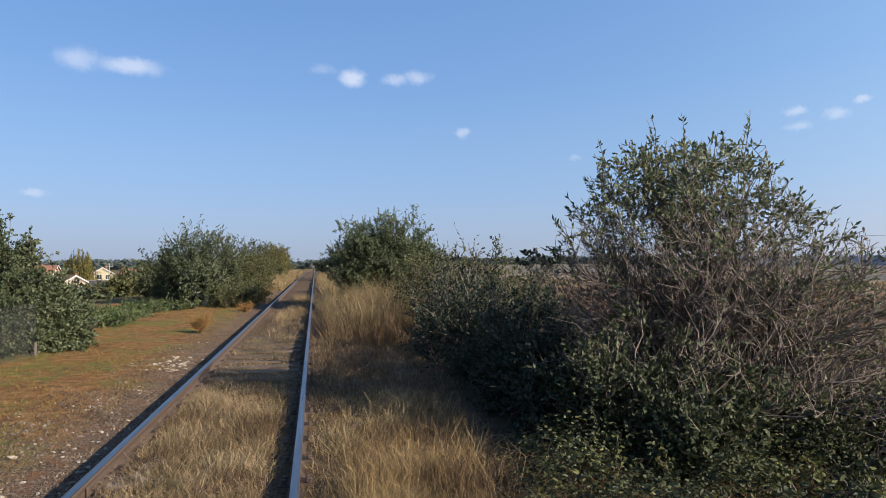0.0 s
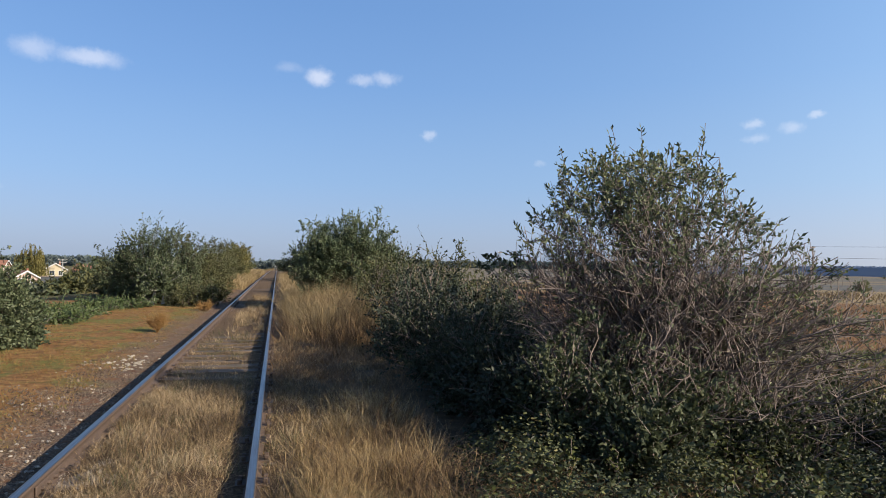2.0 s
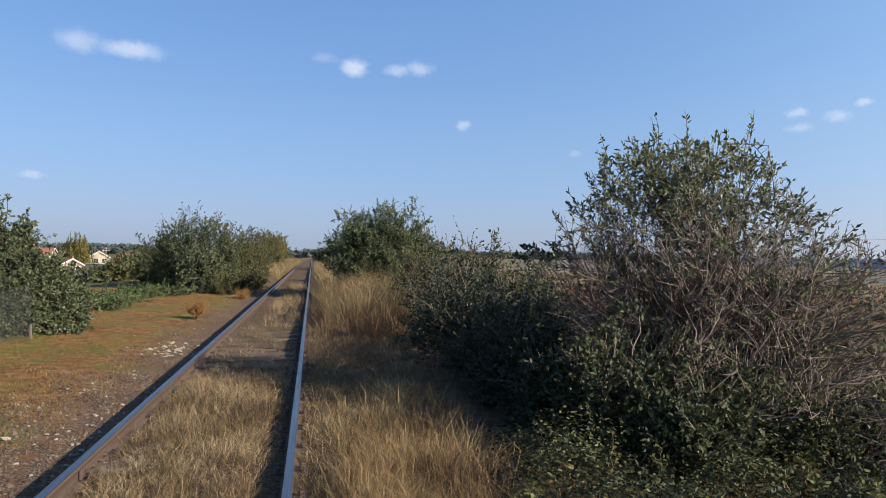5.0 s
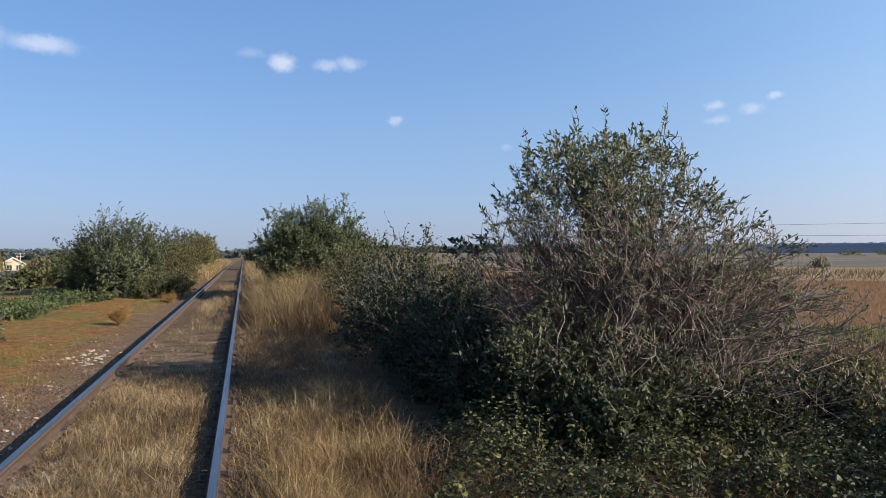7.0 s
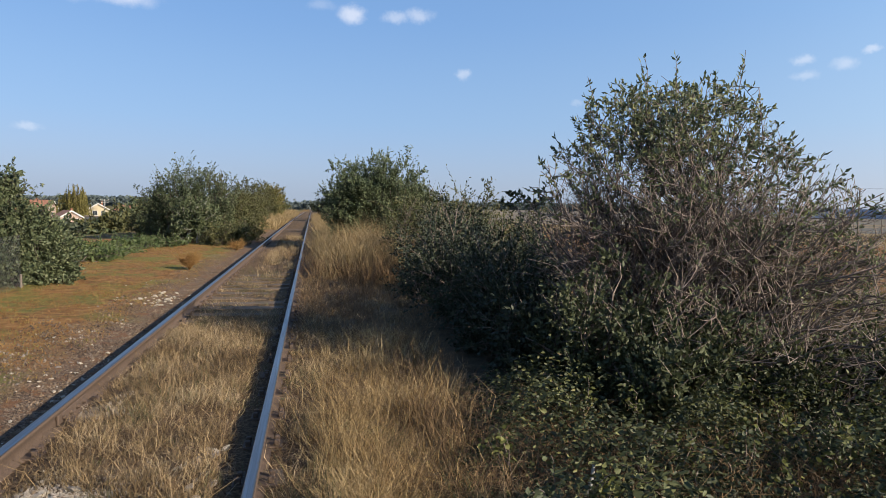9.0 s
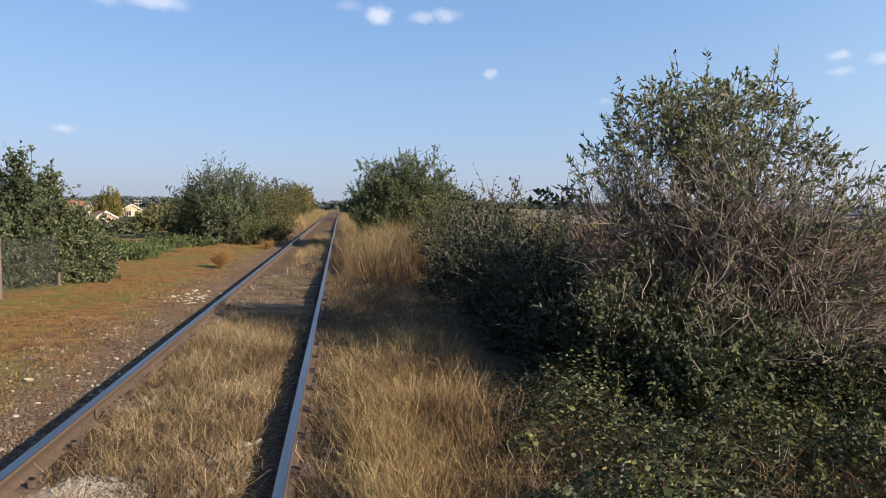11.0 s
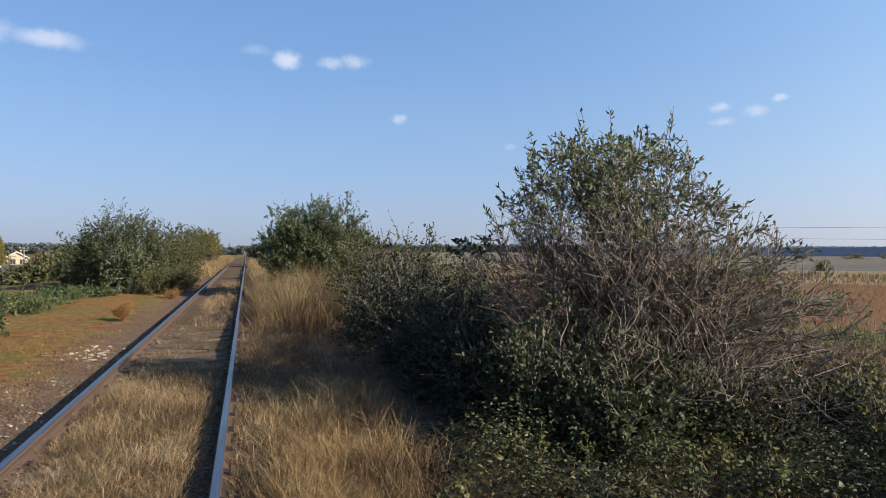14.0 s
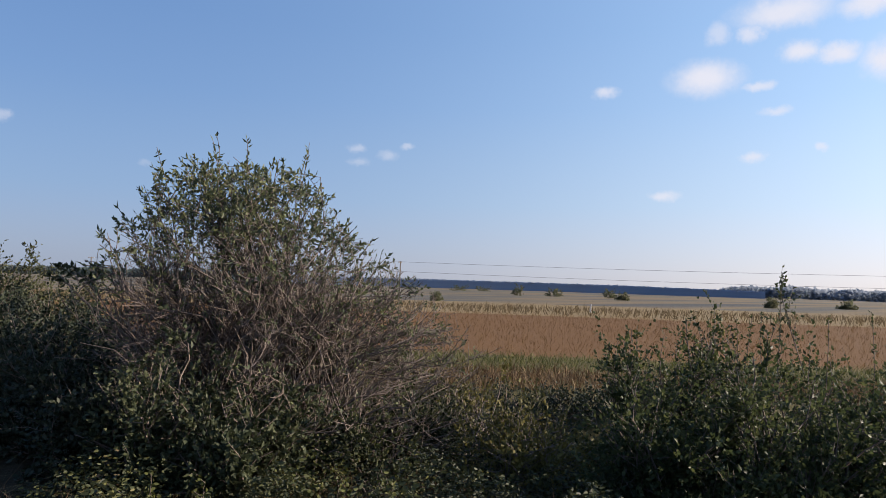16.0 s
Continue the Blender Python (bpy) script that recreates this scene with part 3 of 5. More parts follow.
# ---- ground ----
def build_ground():
    def steps(inner, cell, reach):
        out, d, s = list(np.arange(0, inner, cell)), inner, cell
        while d < reach:
            out.append(d)
            s *= 1.16
            d += s
        return np.array(out + [reach])
    px, ny = steps(12, 0.25, 4800), steps(8, 0.35, 4800)
    xs = np.r_[-px[:0:-1], px]
    ys = np.r_[-ny[:0:-1], steps(28, 0.3, 4800)]
    gx, gy = np.meshgrid(xs, ys, indexing="ij")
    sheet = Sheet()
    a, b = gx.shape
    i, j = np.meshgrid(np.arange(a - 1), np.arange(b - 1), indexing="ij")
    k = (i * b + j).ravel()
    sheet.add(np.stack([gx, gy, gz(gx, gy)], -1).reshape(-1, 3), np.stack([k, k + b, k + b + 1, k + 1], 1))
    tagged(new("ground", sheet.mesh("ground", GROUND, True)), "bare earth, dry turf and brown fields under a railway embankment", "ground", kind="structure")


build_ground()


# ---- railway ----
LEFT_X, RIGHT_X, RAIL_TOP = -1.505, 0.0, 0.16


def track_z(y):
    return gz(np.full_like(np.asarray(y, float), -0.75), y)


def build_track():
    track = tagged(new("railway_track"), "single railway track with worn rails on half-buried wooden sleepers", "railway track", kind="structure")
    ys = np.r_[np.arange(-14, 70, 6.0), np.arange(70, 640, 15.0)]
    body = [(-0.062, 0), (0.062, 0), (0.062, 0.011), (0.012, 0.03), (0.009, 0.105), (0.033, 0.118), (0.035, 0.146), (0.030, 0.153),
            (-0.030, 0.153), (-0.035, 0.146), (-0.033, 0.118), (-0.009, 0.105), (-0.012, 0.03), (-0.062, 0.011)]
    head = [(-0.031, 0.152), (0.031, 0.152), (0.029, 0.158), (0.020, 0.161), (-0.020, 0.161), (-0.029, 0.158)]
    for x in (LEFT_X, RIGHT_X):
        rail = None
        for name, outline, mat in (("rail", body, RAIL), ("rail_head", head, POLISHED)):
            p, m, k = np.array(outline), len(outline), len(ys)
            z = track_z(ys)
            z = z - z[0]
            z[ys < 60] = 0
            verts = np.stack([np.broadcast_to(x + p[:, 0], (k, m)), np.broadcast_to(ys[:, None], (k, m)), z[:, None] + p[:, 1]], -1).reshape(-1, 3)
            i, j = np.meshgrid(np.arange(k - 1), np.arange(m), indexing="ij")
            sheet = Sheet()
            sheet.add(verts, np.stack([i * m + j, i * m + (j + 1) % m, (i + 1) * m + (j + 1) % m, (i + 1) * m + j], -1).reshape(-1, 4))
            made = part(name, sheet, mat, rail or track, "shiny worn running surface" if rail else "")
            rail = rail or made
    rng = np.random.default_rng(3)
    shapes = []
    for _ in range(4):
        bm = box(bmesh.new(), -0.9, -0.12, -0.13, 0.9, 0.12, 0.012, 0.015)
        for v in bm.verts:
            v.co += Vector(rng.normal(0, 0.012, 3))
        me = bpy.data.meshes.new("sleeper")
        bm.to_mesh(me)
        bm.free()
        me.materials.append(SLEEPER)
        shapes.append(me)
    plate = bpy.data.meshes.new("rail_fastening")
    bm = box(bmesh.new(), -0.13, -0.08, 0.0, 0.13, 0.08, 0.022, 0.004)
    for sx in (-0.095, 0.095):
        for sy in (-0.045, 0.045):
            box(bm, sx - 0.018, sy - 0.018, 0.02, sx + 0.018, sy + 0.018, 0.06, 0.005)
    bm.to_mesh(plate)
    bm.free()
    plate.materials.append(RAIL)
    for n in range(100):
        y = 2.2 + 0.62 * n
        s = part("sleeper", shapes[n % 4], None, track)
        s.matrix_basis = pose(-0.75 + rng.normal(0, 0.02), y + rng.normal(0, 0.03), min(0.0, float(gz(4.0, y))) * (y > 60) - (0.06 if y > 16 else 0.0) * rng.uniform(0, 1) + rng.uniform(-0.012, 0.01), rng.normal(0, 1.5), rng.normal(0, 0.6), rng.normal(0, 1.2))
        if n < 45:
            for x in (LEFT_X, RIGHT_X):
                c = part("rail_fastening", plate, None, track)
                c.matrix_basis = pose(x, y, 0.006)

    for x in (LEFT_X, RIGHT_X):
        y = 5.52 if x < -1 else 3.1
        for side in (-1, 1):
            joint = part("fishplate", boxed(x + side * 0.014, y - 0.3, 0.032, x + side * 0.034, y + 0.3, 0.108, 0.006), RAIL, track)
            for dy in (-0.21, -0.07, 0.07, 0.21):
                bm = bmesh.new()
                bmesh.ops.create_cone(bm, segments=6, radius1=0.019, radius2=0.017, depth=0.03, cap_ends=True, matrix=pose(x + side * 0.048, y + dy, 0.07, 0, 90, 0))
                part("bolt", bm, RAIL, joint)


build_track()


# ---- main bush ----
def main_bush():
    rng = np.random.default_rng(11)
    at = (3.97, 6.2, float(gz(3.97, 6.2)) - 0.03)
    ob = empty("bush", at, "large tangled bush with bare grey twigs and a leafy green top", "bush")
    # the bush is wide and lopsided along one axis, nearly as deep along the other
    wide_way, deep_way = np.array([0.842, -0.539, 0]), np.array([0.539, 0.842, 0])
    levels = [0, 0.5, 1.0, 1.4, 1.83, 2.2, 2.6, 2.9, 3.08, 3.16]

    def middle(z):
        return np.interp(z, levels, [0.6, 0.6, 0.5, 0.38, 0.12, -0.06, -0.14, -0.15, -0.15, -0.15])

    def girth(z):
        return np.interp(z, levels, [2.05, 2.2, 2.15, 2.0, 1.75, 1.42, 1.03, 0.76, 0.45, -1])

    def split(p):
        return p @ wide_way, p @ deep_way

    def trimmed(lines, slack=1.05):
        """Only the twigs that end within the bush's outline."""
        p = lines[:, -1]
        u, v = split(p)
        a = np.arctan2(v, u - middle(p[:, 2]))
        lumps = 1 + 0.06 * np.sin(5 * a + 3 * p[:, 2]) + 0.05 * np.sin(9 * a - 7 * p[:, 2])
        return lines[np.hypot(u - middle(p[:, 2]), v / 0.92) < girth(p[:, 2]) * slack * lumps]

    def inside(n, z0, z1, inner, scale):
        z, a = rng.uniform(z0, z1, n), rng.uniform(0, 2 * np.pi, n)
        r = girth(z) * scale * np.sqrt(rng.uniform(inner, 1, n))
        flat = (np.cos(a) * r + middle(z))[:, None] * wide_way + (np.sin(a) * r * 0.92)[:, None] * deep_way
        return flat + np.array([0, 0, 1]) * z[:, None]

    foot = 0.2 * wide_way - 0.45 * deep_way
    tips = np.concatenate([inside(170, 0.2, 1.5, 0.35, 1.0), inside(190, 1.4, 2.4, 0.3, 1.0), inside(60, 2.2, 3.05, 0.0, 0.95)])
    base = np.stack([rng.normal(0, 0.26, len(tips)), rng.normal(0, 0.26, len(tips)), np.zeros(len(tips))], 1) + foot
    stems = trimmed(grow(rng, base, tips, 11, 0.5, 0.14), 1.1)
    n = len(stems)
    high = [(-1.0, -0.5, 1.3), (1.2, -0.6, 1.75), (-0.4, 0.1, 2.1), (0.4, -0.2, 2.3), (-1.2, 0.3, 1.5), (1.4, 0.2, 1.5), (0.1, -0.5, 2.0), (0.8, -0.4, 1.9), (-0.7, -0.4, 1.9)]
    bowed = [(1.9, -0.6, 0.45), (2.1, -0.2, 0.75), (1.5, -1.1, 0.3), (1.8, -1.0, 0.2), (2.0, 0.2, 1.1), (-0.5, -1.5, 0.3)]
    def placed(rows):
        return np.array([u * wide_way + v * deep_way + np.array([0, 0, z]) for u, v, z in rows])
    limbs = np.concatenate([grow(rng, foot, placed(high), 9, 0.5, 0.08), grow(rng, foot, placed(bowed), 9, 1.55, 0.07)])
    wood = Sheet()
    tubes(wood, limbs, np.r_[rng.uniform(0.045, 0.075, 9), rng.uniform(0.06, 0.095, 6)], np.full(len(limbs), 0.015), 7)
    part("limb_frame", wood, BARK, ob, "thick dark crooked limbs")
    wood = Sheet()
    tubes(wood, stems, rng.uniform(0.006, 0.015, n), np.full(n, 0.0035), 4)
    second = np.concatenate([sprout(rng, stems, 5000, 0.25, 1.0, 0.34, 0.85, 4, 0.3), sprout(rng, limbs, 1300, 0.25, 1.0, 0.5, 0.9, 4)])
    def opened(lines, share):
        """Thins the twigs low on the open side, where the limbs show."""
        u, v = split(lines[:, -1])
        low = (lines[:, -1, 2] < 1.25) & (u > 0.1) & (v < -0.2)
        return lines[~low | (rng.uniform(0, 1, len(lines)) > share)]
    second = opened(trimmed(second), 0.45)
    tubes(wood, second, rng.uniform(0.003, 0.007, len(second)), np.full(len(second), 0.0025), 3)
    third = opened(trimmed(sprout(rng, second, 9000, 0.15, 1.0, 0.17, 0.9, 3)), 0.5)
    tubes(wood, third, rng.uniform(0.0025, 0.0045, len(third)), np.full(len(third), 0.002), 3)
    shoots = placed([(-0.95, 0, 3.08), (-0.78, 0.1, 2.92), (-0.45, 0.0, 3.27), (-0.36, 0.1, 3.33), (-0.06, 0.0, 3.32), (0.62, 0.0, 3.28), (0.55, 0.1, 3.16), (0.25, -0.1, 3.1), (0.75, 0.1, 2.72), (1.0, 0, 2.5),
                     (1.45, 0, 2.1), (1.75, 0.1, 1.92), (-1.3, 0, 2.5), (-1.5, 0.1, 2.3), (-0.1, -0.2, 3.04), (1.25, -0.2, 2.28)])
    long = grow(rng, shoots * np.array([0.72, 0.72, 0.62]), shoots, 7, 0.55, 0.03)
    tubes(wood, long, np.full(len(long), 0.008), np.full(len(long), 0.003), 4)
    green = Sheet()
    every = np.concatenate([second[:, [0, 1, 3]], third], 0)
    tip = every[:, -1]
    u, v = split(tip)
    core = np.exp(-((u + 0.1) / 0.85) ** 2) * np.clip((tip[:, 2] - 2.0 + 0.15 * rng.normal(size=len(tip))) / 0.45, 0, 1)
    rim = 0.36 * np.clip((tip[:, 2] - 1.7) / 0.4, 0, 1)
    patch = 0.10 * np.clip(np.sin(tip[:, 0] * 3.1 + 1) * np.sin(tip[:, 1] * 2.7) * np.sin(tip[:, 2] * 4 + 0.5) * 3, 0, 1)
    flank = 0.3 * np.clip(u / 0.6, 0, 1) * np.clip((tip[:, 2] - 0.5) / 0.5, 0, 1)
    keep = rng.uniform(0, 1, len(tip)) < np.maximum(np.maximum(core, rim), patch + 0.07)
    small = ~keep & (rng.uniform(0, 1, len(tip)) < flank)
    dot_leaves(green, rng, every[small], 7, 0.15, 0.036, 0.0095, 0.9)
    dot_leaves(green, rng, every[keep], 6.5, 0.3, 0.054, 0.0125, 0.7)
    ends = stems[stems[:, -1, 2] > 1.75]
    dot_leaves(green, rng, ends, 10, 0.85, 0.066, 0.0135, 0.8)
    clump = inside(560, 2.15, 2.88, 0.0, 0.85)
    out = unit(unit(clump - np.array([0, 0, 1.2])) + rng.normal(0, 0.5, clump.shape))
    tuft = clump[:, None] + out[:, None] * np.linspace(0, 0.15, 3)[None, :, None]
    tubes(wood, tuft, np.full(len(tuft), 0.0025), np.full(len(tuft), 0.0015), 3)
    dot_leaves(green, rng, tuft, 8, 0.1, 0.058, 0.013, 0.7)
    dot_leaves(green, rng, long, 17, 0.4, 0.07, 0.0125, 0.8)
    part("twig_mass", wood, TWIG, ob, "dense bare grey-brown twigs")
    part("crown", green, LEAF_TOP, ob, "narrow green leaves, a few yellowing")
    # umbrella-like sprays on the side
    spray = grow(rng, placed([(-1.2, 0.3, 1.0)])[0], placed([(-1.9, 0.2, 1.88), (-1.72, 0.2, 1.9), (-1.5, 0.1, 1.86), (-1.98, 0.3, 1.76), (-1.62, 0.4, 1.8)]), 7, 0.5, 0.03)
    wood = Sheet()
    tubes(wood, spray, np.full(5, 0.008), np.full(5, 0.003), 4)
    part("side_shoot", wood, TWIG, ob)
    green = Sheet()
    dot_leaves(green, rng, spray, 26, 0.82, 0.08, 0.018, 1.2)
    part("side_crown", green, LEAF_LOW, ob)


main_bush()
for n, (x, y, rx, ry, h) in enumerate([(2.75, 5.35, 0.7, 0.55, 1.2), (3.35, 5.0, 0.65, 0.5, 1.0), (3.0, 4.75, 0.5, 0.4, 0.7)]):
    shrub("climbing_shrub", x, y, rx, ry, h, LEAF_LOW, 21 + n, "low grey-green leafy shrub growing up through the big bush", group="climbing shrubs",
          stems=60, twigs=1000, per=9, length=0.055, width=0.0155, twig_size=0.25, low=0.1, gaps=0.35)
for n, (x, y, rx, ry, h) in enumerate([(4.3, 4.7, 0.6, 0.45, 0.55), (5.0, 4.75, 0.7, 0.5, 0.6)]):
    shrub("skirt_shrub", x, y, rx, ry, h, BRAMBLE, 26 + n, "low dark shrub under the big bush", group="skirt shrubs", stems=40, twigs=600, per=8, length=0.05, width=0.014, twig_size=0.25, low=0.05, gaps=0.3)

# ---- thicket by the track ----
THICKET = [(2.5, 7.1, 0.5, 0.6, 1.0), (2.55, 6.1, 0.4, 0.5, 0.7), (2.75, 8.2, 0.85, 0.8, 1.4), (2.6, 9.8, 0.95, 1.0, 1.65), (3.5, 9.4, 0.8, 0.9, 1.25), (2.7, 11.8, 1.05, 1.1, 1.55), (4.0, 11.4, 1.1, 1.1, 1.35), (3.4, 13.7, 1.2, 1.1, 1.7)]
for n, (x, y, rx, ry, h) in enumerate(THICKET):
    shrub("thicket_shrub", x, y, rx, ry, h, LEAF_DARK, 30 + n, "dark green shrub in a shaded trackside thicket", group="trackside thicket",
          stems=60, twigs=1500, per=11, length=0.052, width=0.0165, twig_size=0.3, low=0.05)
for n, (x, y, rx, ry, h) in enumerate([(2.9, 16.5, 1.0, 1.2, 1.9), (4.3, 16.0, 1.3, 1.2, 2.0), (3.6, 18.8, 1.2, 1.2, 2.1), (5.6, 18.0, 1.5, 1.3, 1.7)]):
    shrub("olive_shrub", x, y, rx, ry, h, LEAF_OLIVE, 40 + n, "pale olive shrub beside the track", group="olive shrubs",
          stems=50, twigs=1200, per=8, length=0.08, width=0.019, twig_size=0.45, low=0.15)
for n, (x, y, rx, ry, h) in enumerate([(1.5, 24.2, 0.65, 0.8, 3.2), (2.15, 24.4, 0.8, 1.0, 3.3), (2.9, 24.3, 0.8, 1.0, 3.35), (3.6, 24.8, 0.8, 1.0, 3.1), (4.25, 25.0, 0.6, 0.8, 2.5), (2.6, 26.0, 1.2, 1.2, 3.3)]):
    shrub("willow_bush", x, y, rx, ry, h, LEAF_MID, 455 + n, "tall upright grey-green willow bush", "bush", group="willow bushes",
          stems=80, twigs=2100, per=12, length=0.10, width=0.019, twig_size=0.4, low=0.3, arch=0.62, bark=BARK, power=0.15)

# ---- far side shrubs ----
shrub("round_shrub", 1.7, 39.0, 0.9, 0.9, 1.5, LEAF_LOW, 61, "bright green shrub beside the track", stems=40, twigs=500, per=9, length=0.12, width=0.035)
for n, (x, y, h) in enumerate([(2.4, 66, 3.2), (3.4, 74, 3.5), (1.6, 120, 2.2), (5, 150, 6)]):
    shrub("far_tree", x, y, 1.6, 1.6, h, LEAF_DARK, 62 + n, "dark tree far along the track", "tree", group="far trees", stems=40, twigs=450, per=9, length=0.25, width=0.07, twig_size=0.7, bark=BARK)

# ---- left hedge ----
HEDGE = [(-6.0, 30.5, 0.9, 1.1, 2.3), (-5.1, 30.0, 1.1, 1.2, 3.3), (-4.0, 30.2, 1.2, 1.2, 2.9), (-5.6, 33.0, 1.6, 1.6, 3.2), (-3.7, 33.5, 1.2, 1.5, 3.0),
         (-3.9, 37.0, 1.3, 2.0, 2.95), (-3.7, 42.0, 1.3, 2.2, 2.95), (-3.6, 48.0, 1.3, 2.4, 3.0), (-7.2, 35.0, 1.2, 1.4, 1.4), (-3.6, 55.0, 1.3, 2.6, 3.1)]
for n, (x, y, rx, ry, h) in enumerate(HEDGE):
    shrub("hedge_bush", x, y, rx, ry, h, LEAF_LEFT if n < 4 else LEAF_OLIVE, 70 + n, "dense green hedge bush on the far side of the track" if n < 4 else "olive-green hedge bush, leaves turning", "bush", group="hedge bushes",
          stems=70, twigs=1900, per=10, length=0.085, width=0.022, twig_size=0.4, low=0.1, bark=BARK, power=0.4)
for n, (x, y, h) in enumerate([(-2.9, 28.5, 0.9), (-2.5, 30.5, 1.0), (-3.3, 27.6, 0.7)]):
    shrub("low_shrub", x, y, 0.8, 0.8, h, LEAF_OLIVE, 170 + n, "low olive shrub in front of the hedge", group="low shrubs", stems=40, twigs=500, per=10, length=0.09, width=0.02, twig_size=0.3, low=0.05)
shrub("yellow_bush", -3.4, 62.0, 1.3, 2.6, 3.2, LEAF_YELLOW, 85, "yellowing bush at the end of the hedge", "bush", stems=60, twigs=1000, per=9, length=0.15, width=0.045, twig_size=0.5)
for n, (x, y, h) in enumerate([(-4.6, 75, 3.6), (-5.0, 95, 4.0), (-6.0, 130, 4.5)]):
    shrub("far_bush", x, y, 2.0, 6.0, h, LEAF_OLIVE, 180 + n, "olive bush far along the embankment", "bush", group="far bushes", stems=30, twigs=450, per=9, length=0.25, width=0.07, twig_size=0.7, low=0.05)
for x in (-4.62, -4.22):
    shrub("young_tree", x, 28.2, 0.65, 0.65, 1.9, LEAF_LEFT, int(90 - x * 10), "young tree with a whitewashed trunk", "tree", group="whitewashed trees", stems=24, twigs=420, per=10, length=0.11, width=0.032, trunk=0.6, bark=PALE_BARK, thick=0.02)
for n, (x, y, rx, ry, h) in enumerate([(-5.95, 14.7, 1.1, 1.1, 2.3), (-7.2, 14.9, 1.1, 1.1, 1.8), (-5.4, 14.6, 0.8, 0.9, 1.75), (-6.7, 13.6, 0.9, 0.8, 1.6), (-5.6, 14.0, 0.7, 0.7, 1.35), (-4.95, 14.7, 0.6, 0.7, 1.1)]):
    shrub("leafy_bush", x, y, rx, ry, h, LEAF_LEFT, 100 + n, "dense green leafy bush by a wire fence", "bush", group="fence bushes",
          stems=90, twigs=3000, per=11, length=0.07, width=0.0235, twig_size=0.28, low=0.05, bark=BARK, power=0.8, gaps=0.25)

# ---- grass ----
rng = np.random.default_rng(5)


def scatter(n, x0, x1, y0, y1, clump=0.0):
    x, y = rng.uniform(x0, x1, n), rng.uniform(y0, y1, n)
    if clump:
        c = 0.5 + 0.5 * np.sin(x * 5.1 + 2 * np.sin(y * 3.3)) * np.sin(y * 4.3 + 2 * np.sin(x * 2.9))
        keep = rng.uniform(0, 1, n) > clump * c
        x, y = x[keep], y[keep]
    return x, y


def tufts(sheet, cx, cy, each, height, width, spread, lean, vary=0.35, wild=False):
    """Blades fanning out of tuft centres, shorter towards a tuft's edge."""
    keep = ((cx + 1.12) / 0.27) ** 2 + ((cy - 3.85) / 0.24) ** 2 > 1
    keep &= (cx < 0.66 + 0.13 * cy + 0.12 * rng.normal(size=len(cx))) | (cy > 9) | wild
    height = height[keep] if np.ndim(height) else height
    cx, cy = cx[keep], cy[keep]
    n = len(cx)
    size = np.clip(rng.lognormal(0, vary, n), 0.4, 1.6)
    i = np.repeat(np.arange(n), each)
    a, r = rng.uniform(0, 2 * np.pi, len(i)), np.abs(rng.normal(0, spread, len(i))) * size[i]
    h = (np.broadcast_to(height, n)[i] * size[i]) * rng.uniform(0.35, 1.15, len(i))
    px, py = cx[i] + np.cos(a) * r, cy[i] + np.sin(a) * r
    clear = (np.abs(px) > 0.075) & (np.abs(px + 1.505) > 0.09)
    blades(sheet, px[clear], py[clear], rng, h[clear], width, lean, way=a[clear])


sheet = Sheet()
x, y = scatter(1000, 0.42, 1.5, -2.5, 8.0, 0.85)
tufts(sheet, x, y, 48, 0.10 + 0.09 * np.clip(x, 0.5, 1.6), 0.0044, 0.075, 0.8, 0.5)
x, y = scatter(1900, 0.3, 1.8, 2.0, 8.6, 0.6)
tufts(sheet, x, y, 18, 0.075, 0.004, 0.08, 1.3, 0.5)
x, y = scatter(70, 0.42, 0.8, 2.4, 5.0)
tufts(sheet, x, y, 60, 0.32, 0.0036, 0.045, 0.4, 0.2)
x, y = scatter(60, 0.75, 1.6, 4.2, 7.4)
tufts(sheet, x, y, 22, 0.33, 0.004, 0.08, 0.6, 0.3)
stuff("dry_grass", sheet, STRAW, "tall straw-coloured grass beside the rail", "grass")
sheet = Sheet()
x, y = scatter(260, 0.3, 1.75, 2.0, 7.6, 0.8)
tufts(sheet, x, y, 30, 0.08 + 0.09 * np.clip(x, 0.3, 1.6), 0.004, 0.07, 0.8, 0.45)
x, y = scatter(110, 1.1, 1.8, 3.6, 7.4)
tufts(sheet, x, y, 22, 0.33, 0.0038, 0.07, 0.6, 0.35)
x, y = scatter(420, -1.38, -0.2, 1.5, 9.0, 0.8)
tufts(sheet, x, y, 24, 0.09, 0.004, 0.07, 1.2, 0.45)
x, y = scatter(330, 0.15, 2.1, 8.0, 15.0, 0.5)
tufts(sheet, x, y, 24, 0.18, 0.006, 0.10, 1.2, 0.4)
stuff("brown_weeds", sheet, BROWN_WEED, "tangled brown dead weeds in the grass", "weeds")
sheet = Sheet()
x, y = scatter(2100, -1.36, -0.25, -1.0, 8.9, 0.9)
tufts(sheet, x, y, 34, 0.115, 0.0046, 0.06, 0.8, 0.5)
x, y = scatter(1700, -1.4, -0.15, 1.8, 9.2, 0.5)
tufts(sheet, x, y, 13, 0.035, 0.0045, 0.1, 3.5)
x, y = scatter(380, -1.36, -0.22, -1.0, 8.9, 0.5)
tufts(sheet, x, y, 22, 0.10, 0.0045, 0.09, 0.9)
x, y = scatter(480, 0.10, 0.7, -1.0, 9.0, 0.5)
tufts(sheet, x, y, 24, 0.13, 0.0045, 0.06, 0.8)
x, y = scatter(190, -1.36, -0.18, 8.2, 10.6, 0.7)
tufts(sheet, x, y, 24, 0.11, 0.0046, 0.08, 0.9, 0.5)
x, y = scatter(420, -1.35, -0.18, 8.5, 15.5, 0.85)
